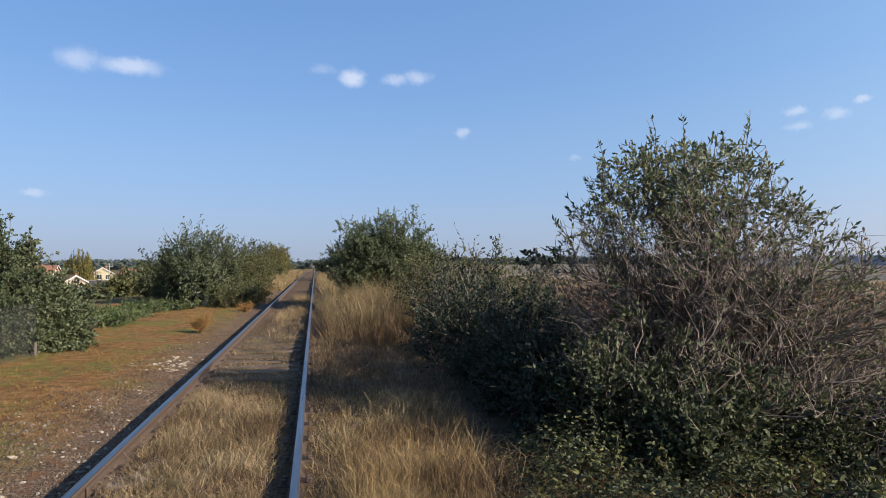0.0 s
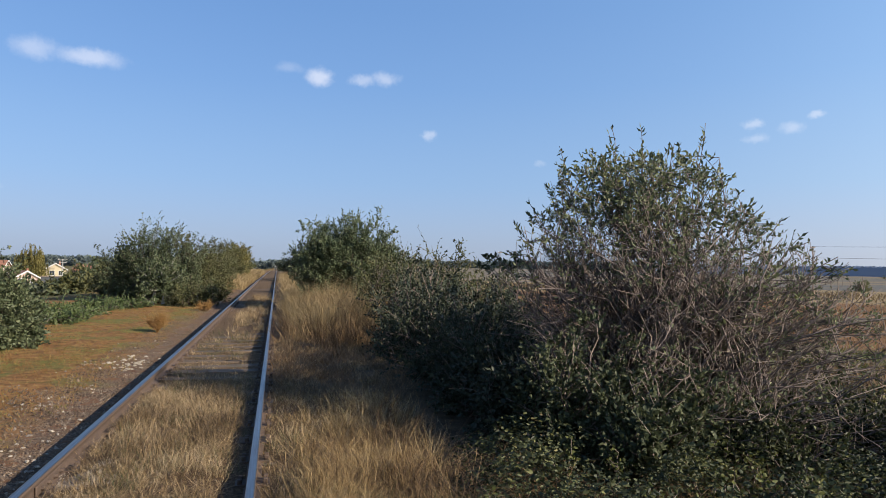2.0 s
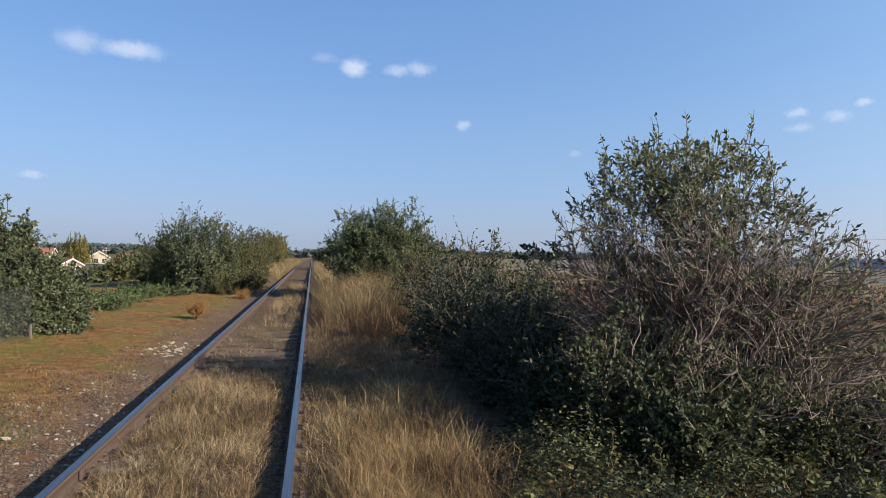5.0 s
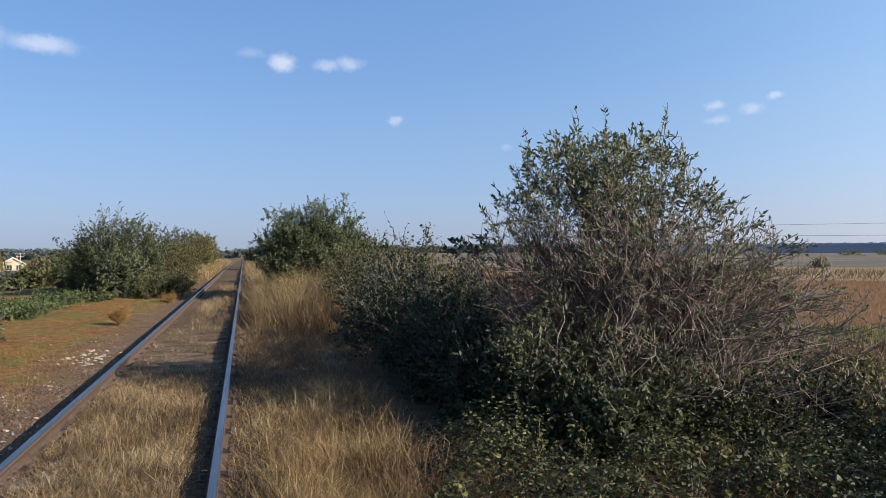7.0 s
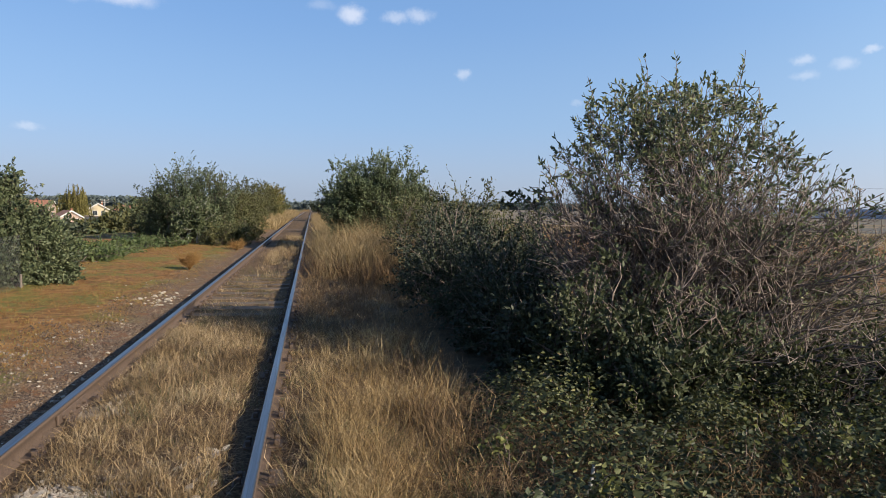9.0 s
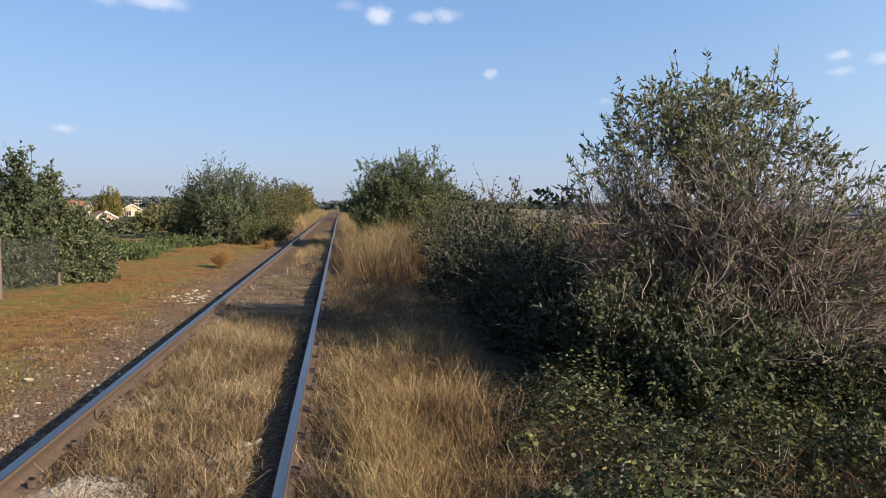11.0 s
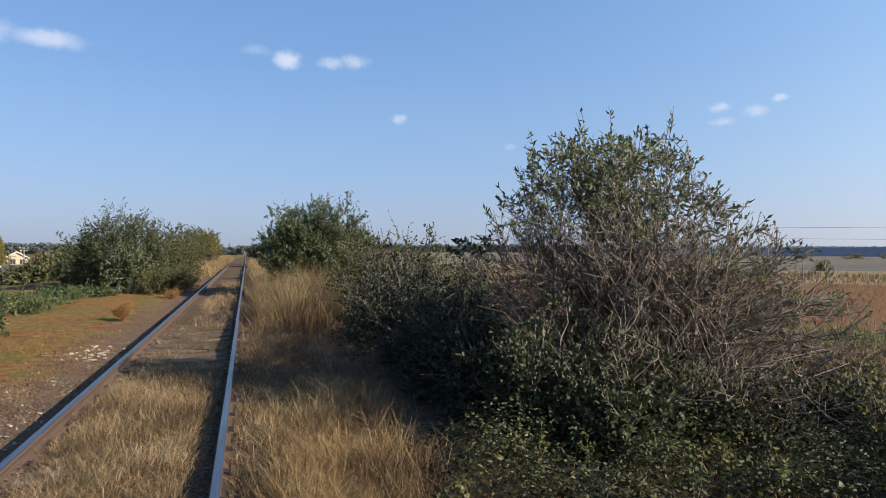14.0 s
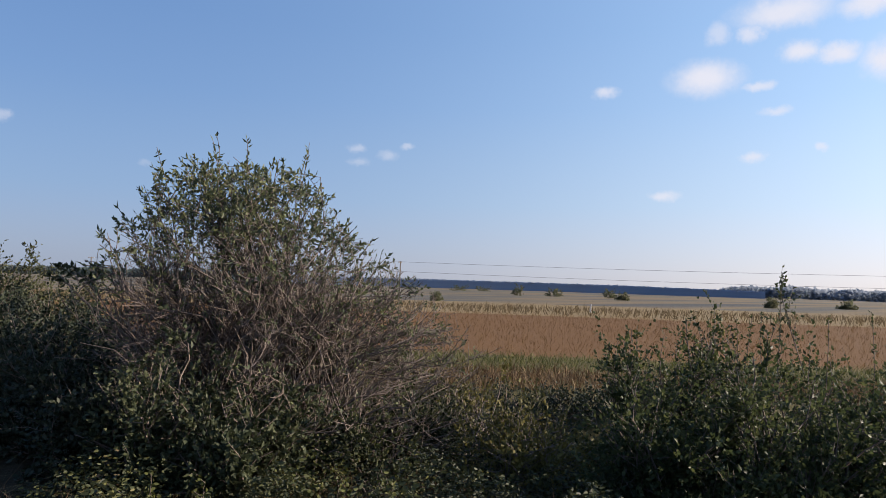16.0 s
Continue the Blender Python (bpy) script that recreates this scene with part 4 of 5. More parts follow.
tufts(sheet, x, y, 18, 0.08, 0.005, 0.09, 1.0, 0.5)
x, y = scatter(420, -1.0, -0.15, 15.0, 34.0, 0.9)
tufts(sheet, x, y, 18, 0.20, 0.009, 0.07, 0.5)
x, y = scatter(200, 0.15, 2.0, 8.6, 15.0, 0.6)
tufts(sheet, x, y, 20, 0.16, 0.006, 0.08, 1.0)
live = Sheet()
x, y = scatter(330, -1.3, 0.6, 1.5, 9.0, 0.9)
tufts(live, x, y, 22, 0.10, 0.004, 0.06, 0.7, 0.4)
x, y = scatter(150, -1.35, -0.18, 8.6, 17.0, 0.9)
tufts(live, x, y, 20, 0.10, 0.005, 0.08, 0.8, 0.5)
x, y = scatter(60, 0.4, 1.3, 2.2, 4.6, 0.6)
tufts(live, x, y, 26, 0.22, 0.004, 0.06, 0.6, 0.3)
stuff("green_grass", live, LEAF_OLIVE, "sparse live green grass in the straw", "grass")
stuff("short_grass", sheet, SHORT_STRAW, "short dry grass between the rails", "grass")
sheet = Sheet()
x, y = scatter(300, 0.5, 2.5, 14.8, 25.0, 0.8)
tufts(sheet, x, y, 46, 0.5 + 0.24 * np.clip(x, 0, 1.8), 0.009, 0.11, 0.35, 0.35)
x, y = scatter(5000, 0.6, 2.0, 25.0, 75.0)
blades(sheet, x, y, rng, 0.8, 0.03, 0.25)
x, y = scatter(6000, -3.4, -1.9, 44.0, 110.0)
blades(sheet, x, y, rng, 0.9, 0.035, 0.25)
dead = Sheet()
x, y = scatter(260, 0.4, 2.5, 13.2, 24.0, 0.6)
tufts(dead, x, y, 34, 0.3 + 0.18 * np.clip(x, 0, 1.8), 0.009, 0.12, 0.5, 0.4)
stuff("brown_tall_grass", dead, BROWN_WEED, "brown dead grass at the foot of the tall pale grass", "grass")
stuff("tall_grass", sheet, REED, "tall pale dry grass along the embankment", "grass")
sheet = Sheet()
x, y = scatter(2600, -5.5, -2.4, 2.0, 13.0, 0.8)
tufts(sheet, x, y, 14, 0.035, 0.005, 0.09, 1.0, 0.5)
x, y = scatter(3400, -9.0, -2.2, -1.0, 28.0, 0.6)
tufts(sheet, x, y, 13, 0.045, 0.008, 0.13, 1.0, 0.5)
x, y = scatter(50000, -9.0, -2.2, -1.0, 28.0, 0.8)
a, h = rng.uniform(0, 6.28, len(x)), rng.uniform(0.015, 0.045, len(x))
p = np.stack([x, y, gz(x, y)], 1)
w = np.stack([np.cos(a), np.sin(a), 0 * a], 1) * 0.006
tip = p + np.stack([rng.normal(0, 0.025, len(x)), rng.normal(0, 0.025, len(x)), h], 1)
sheet.add(np.stack([p - w, p + w, tip], 1).reshape(-1, 3), np.arange(len(x) * 3).reshape(-1, 3))
stuff("turf", sheet, TURF, "low rusty and green turf", "grass")

# rusty dry weed
for n, (x, y, h) in enumerate([(-2.62, 17.1, 0.5), (-2.3, 24.6, 0.35)]):
    weed = empty("dry_weed", (x, y, float(gz(x, y))), "rusty orange dead weed on the turf", "weed", "dead weeds")
    sheet = Sheet()
    lines = grow(rng, np.zeros(3), dome(rng, 45, 0.34, 0.34, h, 0.3), 5, 0.5, 0.05)
    tubes(sheet, lines, np.full(45, 0.004), np.full(45, 0.002), 3)
    twigs = sprout(rng, lines, 420, 0.3, 1.0, 0.13)
    tubes(sheet, twigs, np.full(420, 0.0035), np.full(420, 0.0025), 3)
    dot_leaves(sheet, rng, twigs, 3, 0.3, 0.03, 0.008)
    part("stalk_mass", sheet, ORANGE, weed)

# ---- brambles ----
sheet = Sheet()


def cover(n, x0, x1, y0, y1, high, length, width):
    x, y = scatter(n, x0, x1, y0, y1, 0.35)
    lump = 0.55 + 0.45 * np.sin(x * 4.7 + 1.3 * np.sin(y * 3.9)) * np.sin(y * 4.3 + x)
    edge = x - (0.6 + 0.13 * y)
    h = rng.uniform(0.02, 1, len(x)) ** 0.7 * high * lump * np.clip(edge * 1.5, 0.05, 1)
    way = np.stack([rng.normal(size=len(x)), rng.normal(size=len(x)), rng.uniform(-0.5, 0.5, len(x))], 1)
    keep = (edge > 0) & (rng.uniform(0, 1, len(x)) < 0.35 + 0.9 * lump)
    leaves(sheet, np.stack([x, y, gz(x, y) + h], 1)[keep], way[keep], rng, length, width, oval=True)


cover(64000, 0.9, 5.2, 1.2, 5.6, 0.5, 0.038, 0.009)
cover(4000, 0.6, 6.0, -3.0, 1.2, 0.4, 0.06, 0.016)
cover(1600, 1.4, 5.0, 1.5, 4.8, 0.5, 0.055, 0.018)
stuff("brambles", sheet, BRAMBLE, "low tangle of green brambles", "brambles")
sheet = Sheet()
x, y = scatter(1000, 1.0, 4.5, 1.4, 5.2, 0.6)
tufts(sheet, x, y, 14, 0.26, 0.0045, 0.1, 1.4, wild=True)
stuff("bramble_stalks", sheet, BROWN_WEED, "dead stalks among the brambles", "weeds")
for n in range(34):
    x = rng.uniform(1.5, 4.3)
    y = rng.uniform(max(1.9, 6.3 * (x - 1.0) / 4 - 0.6), 4.6)
    sprig = empty("bramble_shoot", (x, y, float(gz(x, y)) - 0.02), "arching bramble shoot with yellow-green leaves", "bramble", "bramble shoots")
    lines = grow(rng, np.zeros(3), rng.normal(0, 0.16, (4, 3)) * np.array([1, 1, 0]) + np.array([0, 0, 1]) * rng.uniform(0.2, 0.42, (4, 1)), 6, 0.7, 0.06)
    sheet = Sheet()
    tubes(sheet, lines, np.full(4, 0.004), np.full(4, 0.002), 3)
    part("cane", sheet, TWIG, sprig)
    sheet = Sheet()
    i, j = rng.integers(0, 4, 60), rng.integers(2, 6, 60)
    leaves(sheet, lines[i, j] + rng.normal(0, 0.02, (60, 3)), rng.normal(size=(60, 3)) * np.array([1, 1, 0.5]), rng, 0.04, 0.0125, oval=True)
    part("foliage", sheet, SHOOT if n % 3 else LEAF_LOW, sprig)
for n, (x, y, rx, ry, h) in enumerate([(5.55, 2.35, 0.7, 0.65, 1.1), (6.7, 2.85, 0.9, 0.85, 1.7), (6.2, 1.7, 0.85, 0.8, 1.6), (7.9, 2.6, 1.0, 0.9, 2.45), (7.8, 3.3, 0.9, 0.7, 1.6), (8.6, 1.8, 1.1, 0.9, 2.75), (7.2, 1.0, 1.0, 0.9, 2.0)]):
    shrub("slope_shrub", x, y, rx, ry, h, SLOPE_LEAF, 120 + n, "dark leafy shrub on the embankment slope", group="slope shrubs", stems=80, twigs=2800, per=11, length=0.048, width=0.015, twig_size=0.32, low=0.05, power=0.35)
for x, y, z in [(5.7, 2.9, 0.75), (5.9, 2.7, 1.1), (6.3, 3.0, 1.35), (6.4, 2.5, 1.5), (6.8, 2.9, 1.3), (7.0, 2.4, 1.55), (7.6, 2.6, 1.5), (7.9, 2.3, 1.6), (8.2, 2.9, 1.4), (6.1, 2.2, 1.25), (7.2, 1.7, 1.55), (6.6, 1.6, 1.35), (7.6, 1.3, 1.65)]:
    foot_z = float(gz(x, y))
    rod = empty("upright_shoot", (x, y, foot_z), "upright leafy shoot above the slope shrubs", "shoot", "upright shoots")
    lines = grow(rng, np.zeros(3), np.array([[rng.normal(0, 0.08), rng.normal(0, 0.08), z - foot_z]]), 9, 0.5, 0.02)
    sheet = Sheet()
    tubes(sheet, lines, [0.007], [0.0025], 4)
    part("stalk", sheet, TWIG, rod)
    sheet = Sheet()
    dot_leaves(sheet, rng, lines, 50, 0.5, 0.042, 0.012, 0.9)
    part("crown", sheet, SLOPE_LEAF if rng.uniform() < 0.7 else SHOOT, rod)
tall = grow(rng, np.array([7.2, 2.1, float(gz(7.2, 2.1))]), np.array([[7.05, 1.98, 1.98], [6.9, 2.35, 1.55]]), 8, 0.5, 0.02)
stalk = empty("tall_shoot", (0, 0, 0), "single tall leafy shoot above the slope shrubs", "shoot")
sheet = Sheet()
tubes(sheet, tall, np.full(2, 0.007), np.full(2, 0.0025), 4)
part("stalk", sheet, TWIG, stalk)
sheet = Sheet()
dot_leaves(sheet, rng, tall, 60, 0.6, 0.045, 0.0135, 0.8)
part("crown", sheet, LEAF_LOW, stalk)
for n, (x, y, rx, h) in enumerate([(6.6, 5.3, 0.9, 1.2), (6.0, 4.3, 0.9, 0.9), (5.2, 3.7, 0.7, 0.55), (7.3, 4.6, 0.9, 1.0), (6.6, 3.6, 0.8, 0.7), (8.0, 6.4, 1.1, 1.2), (9.2, 5.6, 1.0, 1.2), (7.2, 7.2, 1.1, 1.2), (9.5, 7.6, 1.3, 1.2), (6.3, 8.2, 1.2, 0.8), (11.0, 6.8, 1.2, 1.0), (8.2, 9.6, 1.5, 0.8)]):
    shrub("slope_weed", x, y, rx, rx, h, LEAF_OLIVE if n % 2 else LEAF_YELLOW, 140 + n, "olive weedy growth on the embankment slope", "weed", "slope weeds", stems=40, twigs=500, per=7, length=0.06, width=0.014, twig_size=0.3, low=0.05)
# nettles along the far edge of the shelf
for n, (x, y, rx) in enumerate([(-5.6, 19.5, 0.9), (-6.2, 21.0, 1.1), (-5.8, 22.6, 1.0), (-7.4, 20.5, 1.2), (-5.7, 24.4, 1.0), (-7.2, 23.0, 1.3), (-6.1, 26.2, 1.1), (-8.6, 21.8, 1.3), (-9.6, 20.0, 1.4), (-8.8, 24.5, 1.4), (-4.9, 26.4, 0.8)]):
    shrub("nettle_patch", x, y, rx, rx, 0.32, FERN, 200 + n, "low green nettles at the shelf edge", "nettles", "nettles", stems=24, twigs=380, per=7, length=0.09, width=0.022, twig_size=0.25, low=0.1)

# ---- fields ----
def belt(n, d0, d1, half, height, width, mat, name, label, lean=0.3):
    sheet = Sheet()
    d, w = rng.uniform(d0, d1, n), rng.uniform(-half, half, n)
    x, y = 0.788 * d - 0.616 * w, 0.616 * d + 0.788 * w
    keep = x > 10
    blades(sheet, x[keep], y[keep], rng, height, width, lean)
    stuff(name, sheet, mat, label, "crop")


belt(28000, 37, 92, 90, 0.45, 0.03, CROP, "brown_crop", "field of withered reddish-brown crop", 0.6)
belt(9000, 92, 125, 130, 1.0, 0.10, MAIZE, "dry_maize", "belt of dry pale maize", 0.3)
belt(16000, 29, 36, 45, 0.45, 0.03, SHOOT, "field_margin", "green weedy field margin", 0.6)
belt(14000, 24.3, 29.5, 34, 0.6, 0.035, BROWN_WEED, "ditch_reeds", "brown reeds on the bank of the ditch", 0.5)
belt(9000, 12.5, 19, 30, 0.5, 0.03, LEAF_YELLOW, "slope_grass", "yellow-green rough grass at the foot of the slope", 0.5)
# dark-leaved bushes added along the ditch to stand in for its shadow
for n, (yaw, d, r, h) in enumerate([(38, 23.5, 2.0, 1.1), (42.5, 22.5, 1.6, 0.95), (46.5, 22.3, 1.6, 1.0), (50.5, 21.9, 1.6, 0.9), (54.5, 21.8, 1.6, 1.0), (59, 21.4, 1.8, 0.9), (64, 21.2, 1.8, 0.95)]):
    a = radians(yaw)
    shrub("ditch_shade_bush", d * math.sin(a), d * math.cos(a), r, r, h, LEAF_DARK, 220 + n, "dark bush added for the shadow in the ditch below the embankment", "bush", "ditch bushes", stems=30, twigs=600, per=9, length=0.1, width=0.03, twig_size=0.45, low=0.03)
for n, (yaw, d, r, h) in enumerate([(46.6, 150, 1.1, 1.6), (53.5, 290, 3, 5), (56.6, 300, 4, 4), (61.2, 300, 3, 4), (62.3, 250, 3, 3), (73.5, 210, 2, 2.5), (78.5, 240, 2.5, 2.5), (48.5, 420, 6, 4), (50.5, 460, 6, 4)]):
    a = radians(yaw)
    shrub("field_bush", d * math.sin(a), d * math.cos(a), r, r, h, HAZY_BUSH, 240 + n, "lone bush far out on the plain, paled for haze", "bush", "field bushes", stems=26, twigs=300, per=8, length=0.4, width=0.13, twig_size=0.8, low=0.05)


# ---- far woods ----
def woods(name, yaw0, yaw1, dist, height, n, seed, label, mat=HAZE_BLUE_WOOD, size=7.0, rise=0.0):
    r = np.random.default_rng(seed)
    sheet = Sheet()
    a = np.radians(r.uniform(yaw0, yaw1, n))
    d = dist * r.uniform(0.96, 1.12, n)
    x, y = np.sin(a) * d, np.cos(a) * d
    z = gz(x, y)
    hh = height * r.uniform(0.86, 1.02, n) * (1 + 0.08 * np.sin(a * 40) + 0.06 * np.sin(a * 97)) * (1 - rise * (np.degrees(a) - yaw0) / (yaw1 - yaw0))
    for k in range(11):
        f = r.uniform(0, 1, n) ** 0.8
        s = size * (1.05 - 0.45 * f)
        at = np.stack([x + r.normal(0, 0.5, n) * s, y + r.normal(0, 0.5, n) * s, z + f * (hh - size * 0.3)], 1)
        leaves(sheet, at, r.normal(size=(n, 3)) * np.array([1, 1, 0.5]), r, size * 0.9, size * 0.42)
    return stuff(name, sheet, mat, label, "wood")


def wood_edge():
    """A slanting edge of forest: a lumpy wall of crowns with loose tops."""
    r = np.random.default_rng(1)
    yaw = np.linspace(31, 73, 800)
    a = np.radians(yaw)
    d = np.full(len(yaw), 700.0)
    top = d * np.tan(np.radians(np.interp(yaw, [16, 46, 62, 73], [0.40, 0.44, 0.40, 0.25]))) + 1.72
    top = top + 0.15 * (np.sin(yaw * 9) + np.sin(yaw * 23 + 1) + r.normal(0, 0.8, len(yaw)))
    sheet = Sheet()
    rows = []
    for push, up in ((0.998, 0.0), (0.9985, 0.5), (0.999, 0.85), (1.0, 1.0), (1.06, 0.97), (1.08, 0.0)):
        dd = d * push
        x, y = np.sin(a) * dd, np.cos(a) * dd
        foot = gz(x, y)
        rows.append(np.stack([x, y, foot + (top - foot) * up], 1))
    n = len(yaw)
    i = np.arange(n - 1)
    for k in range(5):
        sheet.add(np.concatenate([rows[k], rows[k + 1]]), np.stack([i, i + 1, i + 1 + n, i + n], 1))
    m = 700
    q = r.uniform(0, n - 2, m).astype(int)
    at = rows[3][q] + r.normal(0, 0.5, (m, 3)) * np.array([1, 1, 0.2]) - np.array([0, 0, 0.6])
    leaves(sheet, at, r.normal(size=(m, 3)), r, 1.6, 0.9)
    stuff("haze_blue_wood", sheet, HAZE_BLUE_WOOD, "dark wood on the horizon, haze painted into its colour", "wood")


# haze over these woods is in their base colours only
wood_edge()
woods("near_wood", 70.0, 100, 900, 13.5, 3000, 2, "row of trees on the horizon, painted pale with haze", HAZY_WOOD, 4.5)
woods("north_wood", 3, 33, 1300, 15, 2600, 3, "wood on the northern horizon, haze painted into its green", HAZY_GREEN, 5)
woods("west_wood", -40, 1, 800, 11, 1800, 4, "wooded skyline behind the village, its green greyed for haze", HAZY_GREEN, 4)


# ---- village to the west ----
PLASTER = plain("yellow_plaster", (0.378, 0.315, 0.211), 0.9, 1.0, 0.08, 0.1, 0.01)
WHITE = plain("white_paint", (0.419, 0.408, 0.391), 0.8, 1.0, 0.08, 0.1, 0.01)
PINK = plain("pale_brick", (0.279, 0.201, 0.167), 0.9, 1.5, 0.12, 0.2, 0.01)
ROOF = plain("clay_roof", (0.19, 0.084, 0.05), 0.9, 1.5, 0.25, 0.4, 0.03)
DARK = plain("dark_sheet_metal", (0.025, 0.028, 0.033), 0.6, 1.0, 0.2, 0.1, 0.01)
CONCRETE = plain("concrete", (0.279, 0.274, 0.257), 0.9, 5.0, 0.15, 0.3, 0.005)
POLE_WOOD = plain("pole_wood", (0.112, 0.089, 0.073), 0.9, 5.0, 0.2, 0.3, 0.005)
WIRE = plain("dull_wire", (0.112, 0.112, 0.117), 0.6, 5.0, 0.2, 0.1, 0.001, 0.6)
GLASS, _n, _l, _s = material("window_glass", 0.08)
_s.inputs["Base Color"].default_value = (0.03, 0.035, 0.04, 1)


def at_yaw(yaw, d):
    a = radians(yaw)
    return d * math.sin(a), d * math.cos(a)


def house(name, yaw, d, w, deep, h, peak, wall, roof, label, windows=(), turn=0.0, group=""):
    """A gabled house; its gable end faces the railway when turn is 0."""
    x, y = at_yaw(yaw, d)
    ob = empty(name, (x, y, float(gz(x, y)) - 0.2), label, "house", group)
    ob.rotation_euler = (0, 0, radians(-yaw + turn))
    bm = bmesh.new()
    front = [bm.verts.new(p) for p in ((-w / 2, 0, 0), (w / 2, 0, 0), (w / 2, 0, h), (0, 0, h + peak), (-w / 2, 0, h))]
    back = [bm.verts.new((v.co.x, deep, v.co.z)) for v in front]
    bm.faces.new(front)
    bm.faces.new(back[::-1])
    for i in range(5):
        bm.faces.new((front[i], back[i], back[(i + 1) % 5], front[(i + 1) % 5]))
    part("wall", bm, wall, ob)
    for side in (-1, 1):
        bm = bmesh.new()
        over, t = 0.45, 0.18
        slope = peak / (w / 2)
        x1 = side * (w / 2 + over)
        z1 = h - slope * over
        p = [(0, -over, h + peak + 0.02), (x1, -over, z1 + 0.02), (x1, deep + over, z1 + 0.02), (0, deep + over, h + peak + 0.02)]
        lo = [bm.verts.new(q) for q in p]
        hi = [bm.verts.new((q[0], q[1], q[2] + t)) for q in p]
        bm.faces.new(lo)
        bm.faces.new(hi)
        for i in range(4):
            bm.faces.new((lo[i], lo[(i + 1) % 4], hi[(i + 1) % 4], hi[i]))
        bmesh.ops.recalc_face_normals(bm, faces=bm.faces)
        slab = part("roof", bm, roof, ob)
        bm = bmesh.new()
        q = [(0, -over - 0.06, h + peak - 0.12), (x1, -over - 0.06, z1 - 0.12), (x1, -over - 0.06, z1 + t + 0.06), (0, -over - 0.06, h + peak + t + 0.06)]
        lo = [bm.verts.new(v) for v in q]
        hi = [bm.verts.new((v[0], v[1] + 0.05, v[2])) for v in q]
        bm.faces.new(lo)
        bm.faces.new(hi)
        for i in range(4):
            bm.faces.new((lo[i], lo[(i + 1) % 4], hi[(i + 1) % 4], hi[i]))
        bmesh.ops.recalc_face_normals(bm, faces=bm.faces)
        part("bargeboard", bm, WHITE, slab, "white bargeboard")
    for wx, wz, ww, wh in windows:
        win = part("window", boxed(wx - ww / 2 - 0.1, -0.08, wz - 0.1, wx + ww / 2 + 0.1, -0.01, wz + wh + 0.1), WHITE, ob)
        part("pane", boxed(wx - ww / 2, -0.11, wz, wx - 0.04, -0.085, wz + wh), GLASS, win)
        part("pane", boxed(wx + 0.04, -0.11, wz, wx + ww / 2, -0.085, wz + wh), GLASS, win)
    part("chimney", boxed(w * 0.15, deep * 0.5, h + peak * 0.5, w * 0.15 + 0.5, deep * 0.5 + 0.5, h + peak + 0.7), ROOF, ob)
    return ob


house("house", -16.25, 230, 5.6, 8, 4.4, 1.7, PLASTER, ROOF, "yellow two-storey house with a white-edged gable", [(-0.9, 2.6, 1.3, 1.3), (1.4, 2.6, 1.1, 1.3)])
house("cottage", -18.05, 195, 5.0, 7, 2.3, 1.5, PINK, ROOF, "small pinkish cottage with white roof edges", [(-1.2, 0.4, 1.4, 1.6), (1.3, 0.7, 1.0, 1.1)], 14)
house("house", -19.3, 235, 8.0, 9, 4.2, 2.6, PINK, ROOF, "house with an orange clay roof behind trees", [(0, 2, 1.2, 1.2)], 70)
house("house", -13.5, 330, 8.0, 9, 3.6, 2.4, PINK, ROOF, "far house with a red roof among trees", [(0, 1.5, 1.2, 1.2)], 60)
sx, sy = at_yaw(-16.2, 200)
shed = empty("shed", (sx, sy, float(gz(sx, sy)) - 0.1), "low dark metal shed in front of the yellow house", "shed")
shed.rotation_euler = (0, 0, radians(16))
part("wall", boxed(-3.4, 0, 0, 3.4, 4, 2.0), DARK, shed)
part("roof", boxed(-3.6, -0.3, 2.004, 3.6, 4.3, 2.15), GREYSTONE, shed)


def willow(yaw, d, r, h):
    x, y = at_yaw(yaw, d)
    q = np.random.default_rng(300)
    ob = empty("willow_tree", (x, y, float(gz(x, y)) - 0.2), "large weeping willow turning yellow", "tree")
    sheet = Sheet()
    limbs = grow(q, np.zeros(3), dome(q, 30, r * 0.8, r * 0.8, h, 0.55), 7, 0.5, 0.05)
    tubes(sheet, limbs, np.full(30, 0.18), np.full(30, 0.04), 5)
    part("trunk", sheet, BARK, ob)
    top = dome(q, 420, r, r, h, 0.45, 0.3)
    t = np.linspace(0, 1, 6)[None, :, None]
    fall = top[:, None] * (1 + 0.12 * t * np.array([1, 1, 0])) - t * np.array([0, 0, 1]) * (h * 0.55 * q.uniform(0.4, 1, 420))[:, None, None]
    sheet = Sheet()
    dot_leaves(sheet, q, fall, 40, 0.0, 0.45, 0.10, 0.35)
    part("crown", sheet, LEAF_YELLOW, ob, "hanging yellow-green branches")


willow(-17.75, 215, 4.2, 10.5)
for n, (yaw, d, r, h) in enumerate([(-14.2, 75, 2.2, 1.9), (-13.2, 62, 2.0, 1.9), (-14.0, 90, 1.8, 1.9), (-12.2, 55, 1.7, 2.0), (-13.0, 150, 4, 5), (-12.5, 160, 5, 7), (-20.3, 230, 4, 6), (-21.8, 190, 5, 7), (-22.5, 120, 5, 6), (-25, 110, 5, 6), (-16.8, 42, 2.0, 0.6), (-18.6, 40, 2.2, 0.6), (-15.0, 42, 2.2, 0.8), (-20.5, 45, 3.0, 1.2)]):
    x, y = at_yaw(yaw, d)
    shrub("meadow_bush", x, y, r, r, h, (LEAF_OLIVE, LEAF_LEFT, LEAF_DARK)[n % 3], 320 + n, "rounded bush in the meadow below the track", "bush", "meadow bushes", stems=24, twigs=330, per=8, length=0.2 + d * 0.0012, width=0.06 + d * 0.0003, twig_size=0.25 * r, low=0.05)


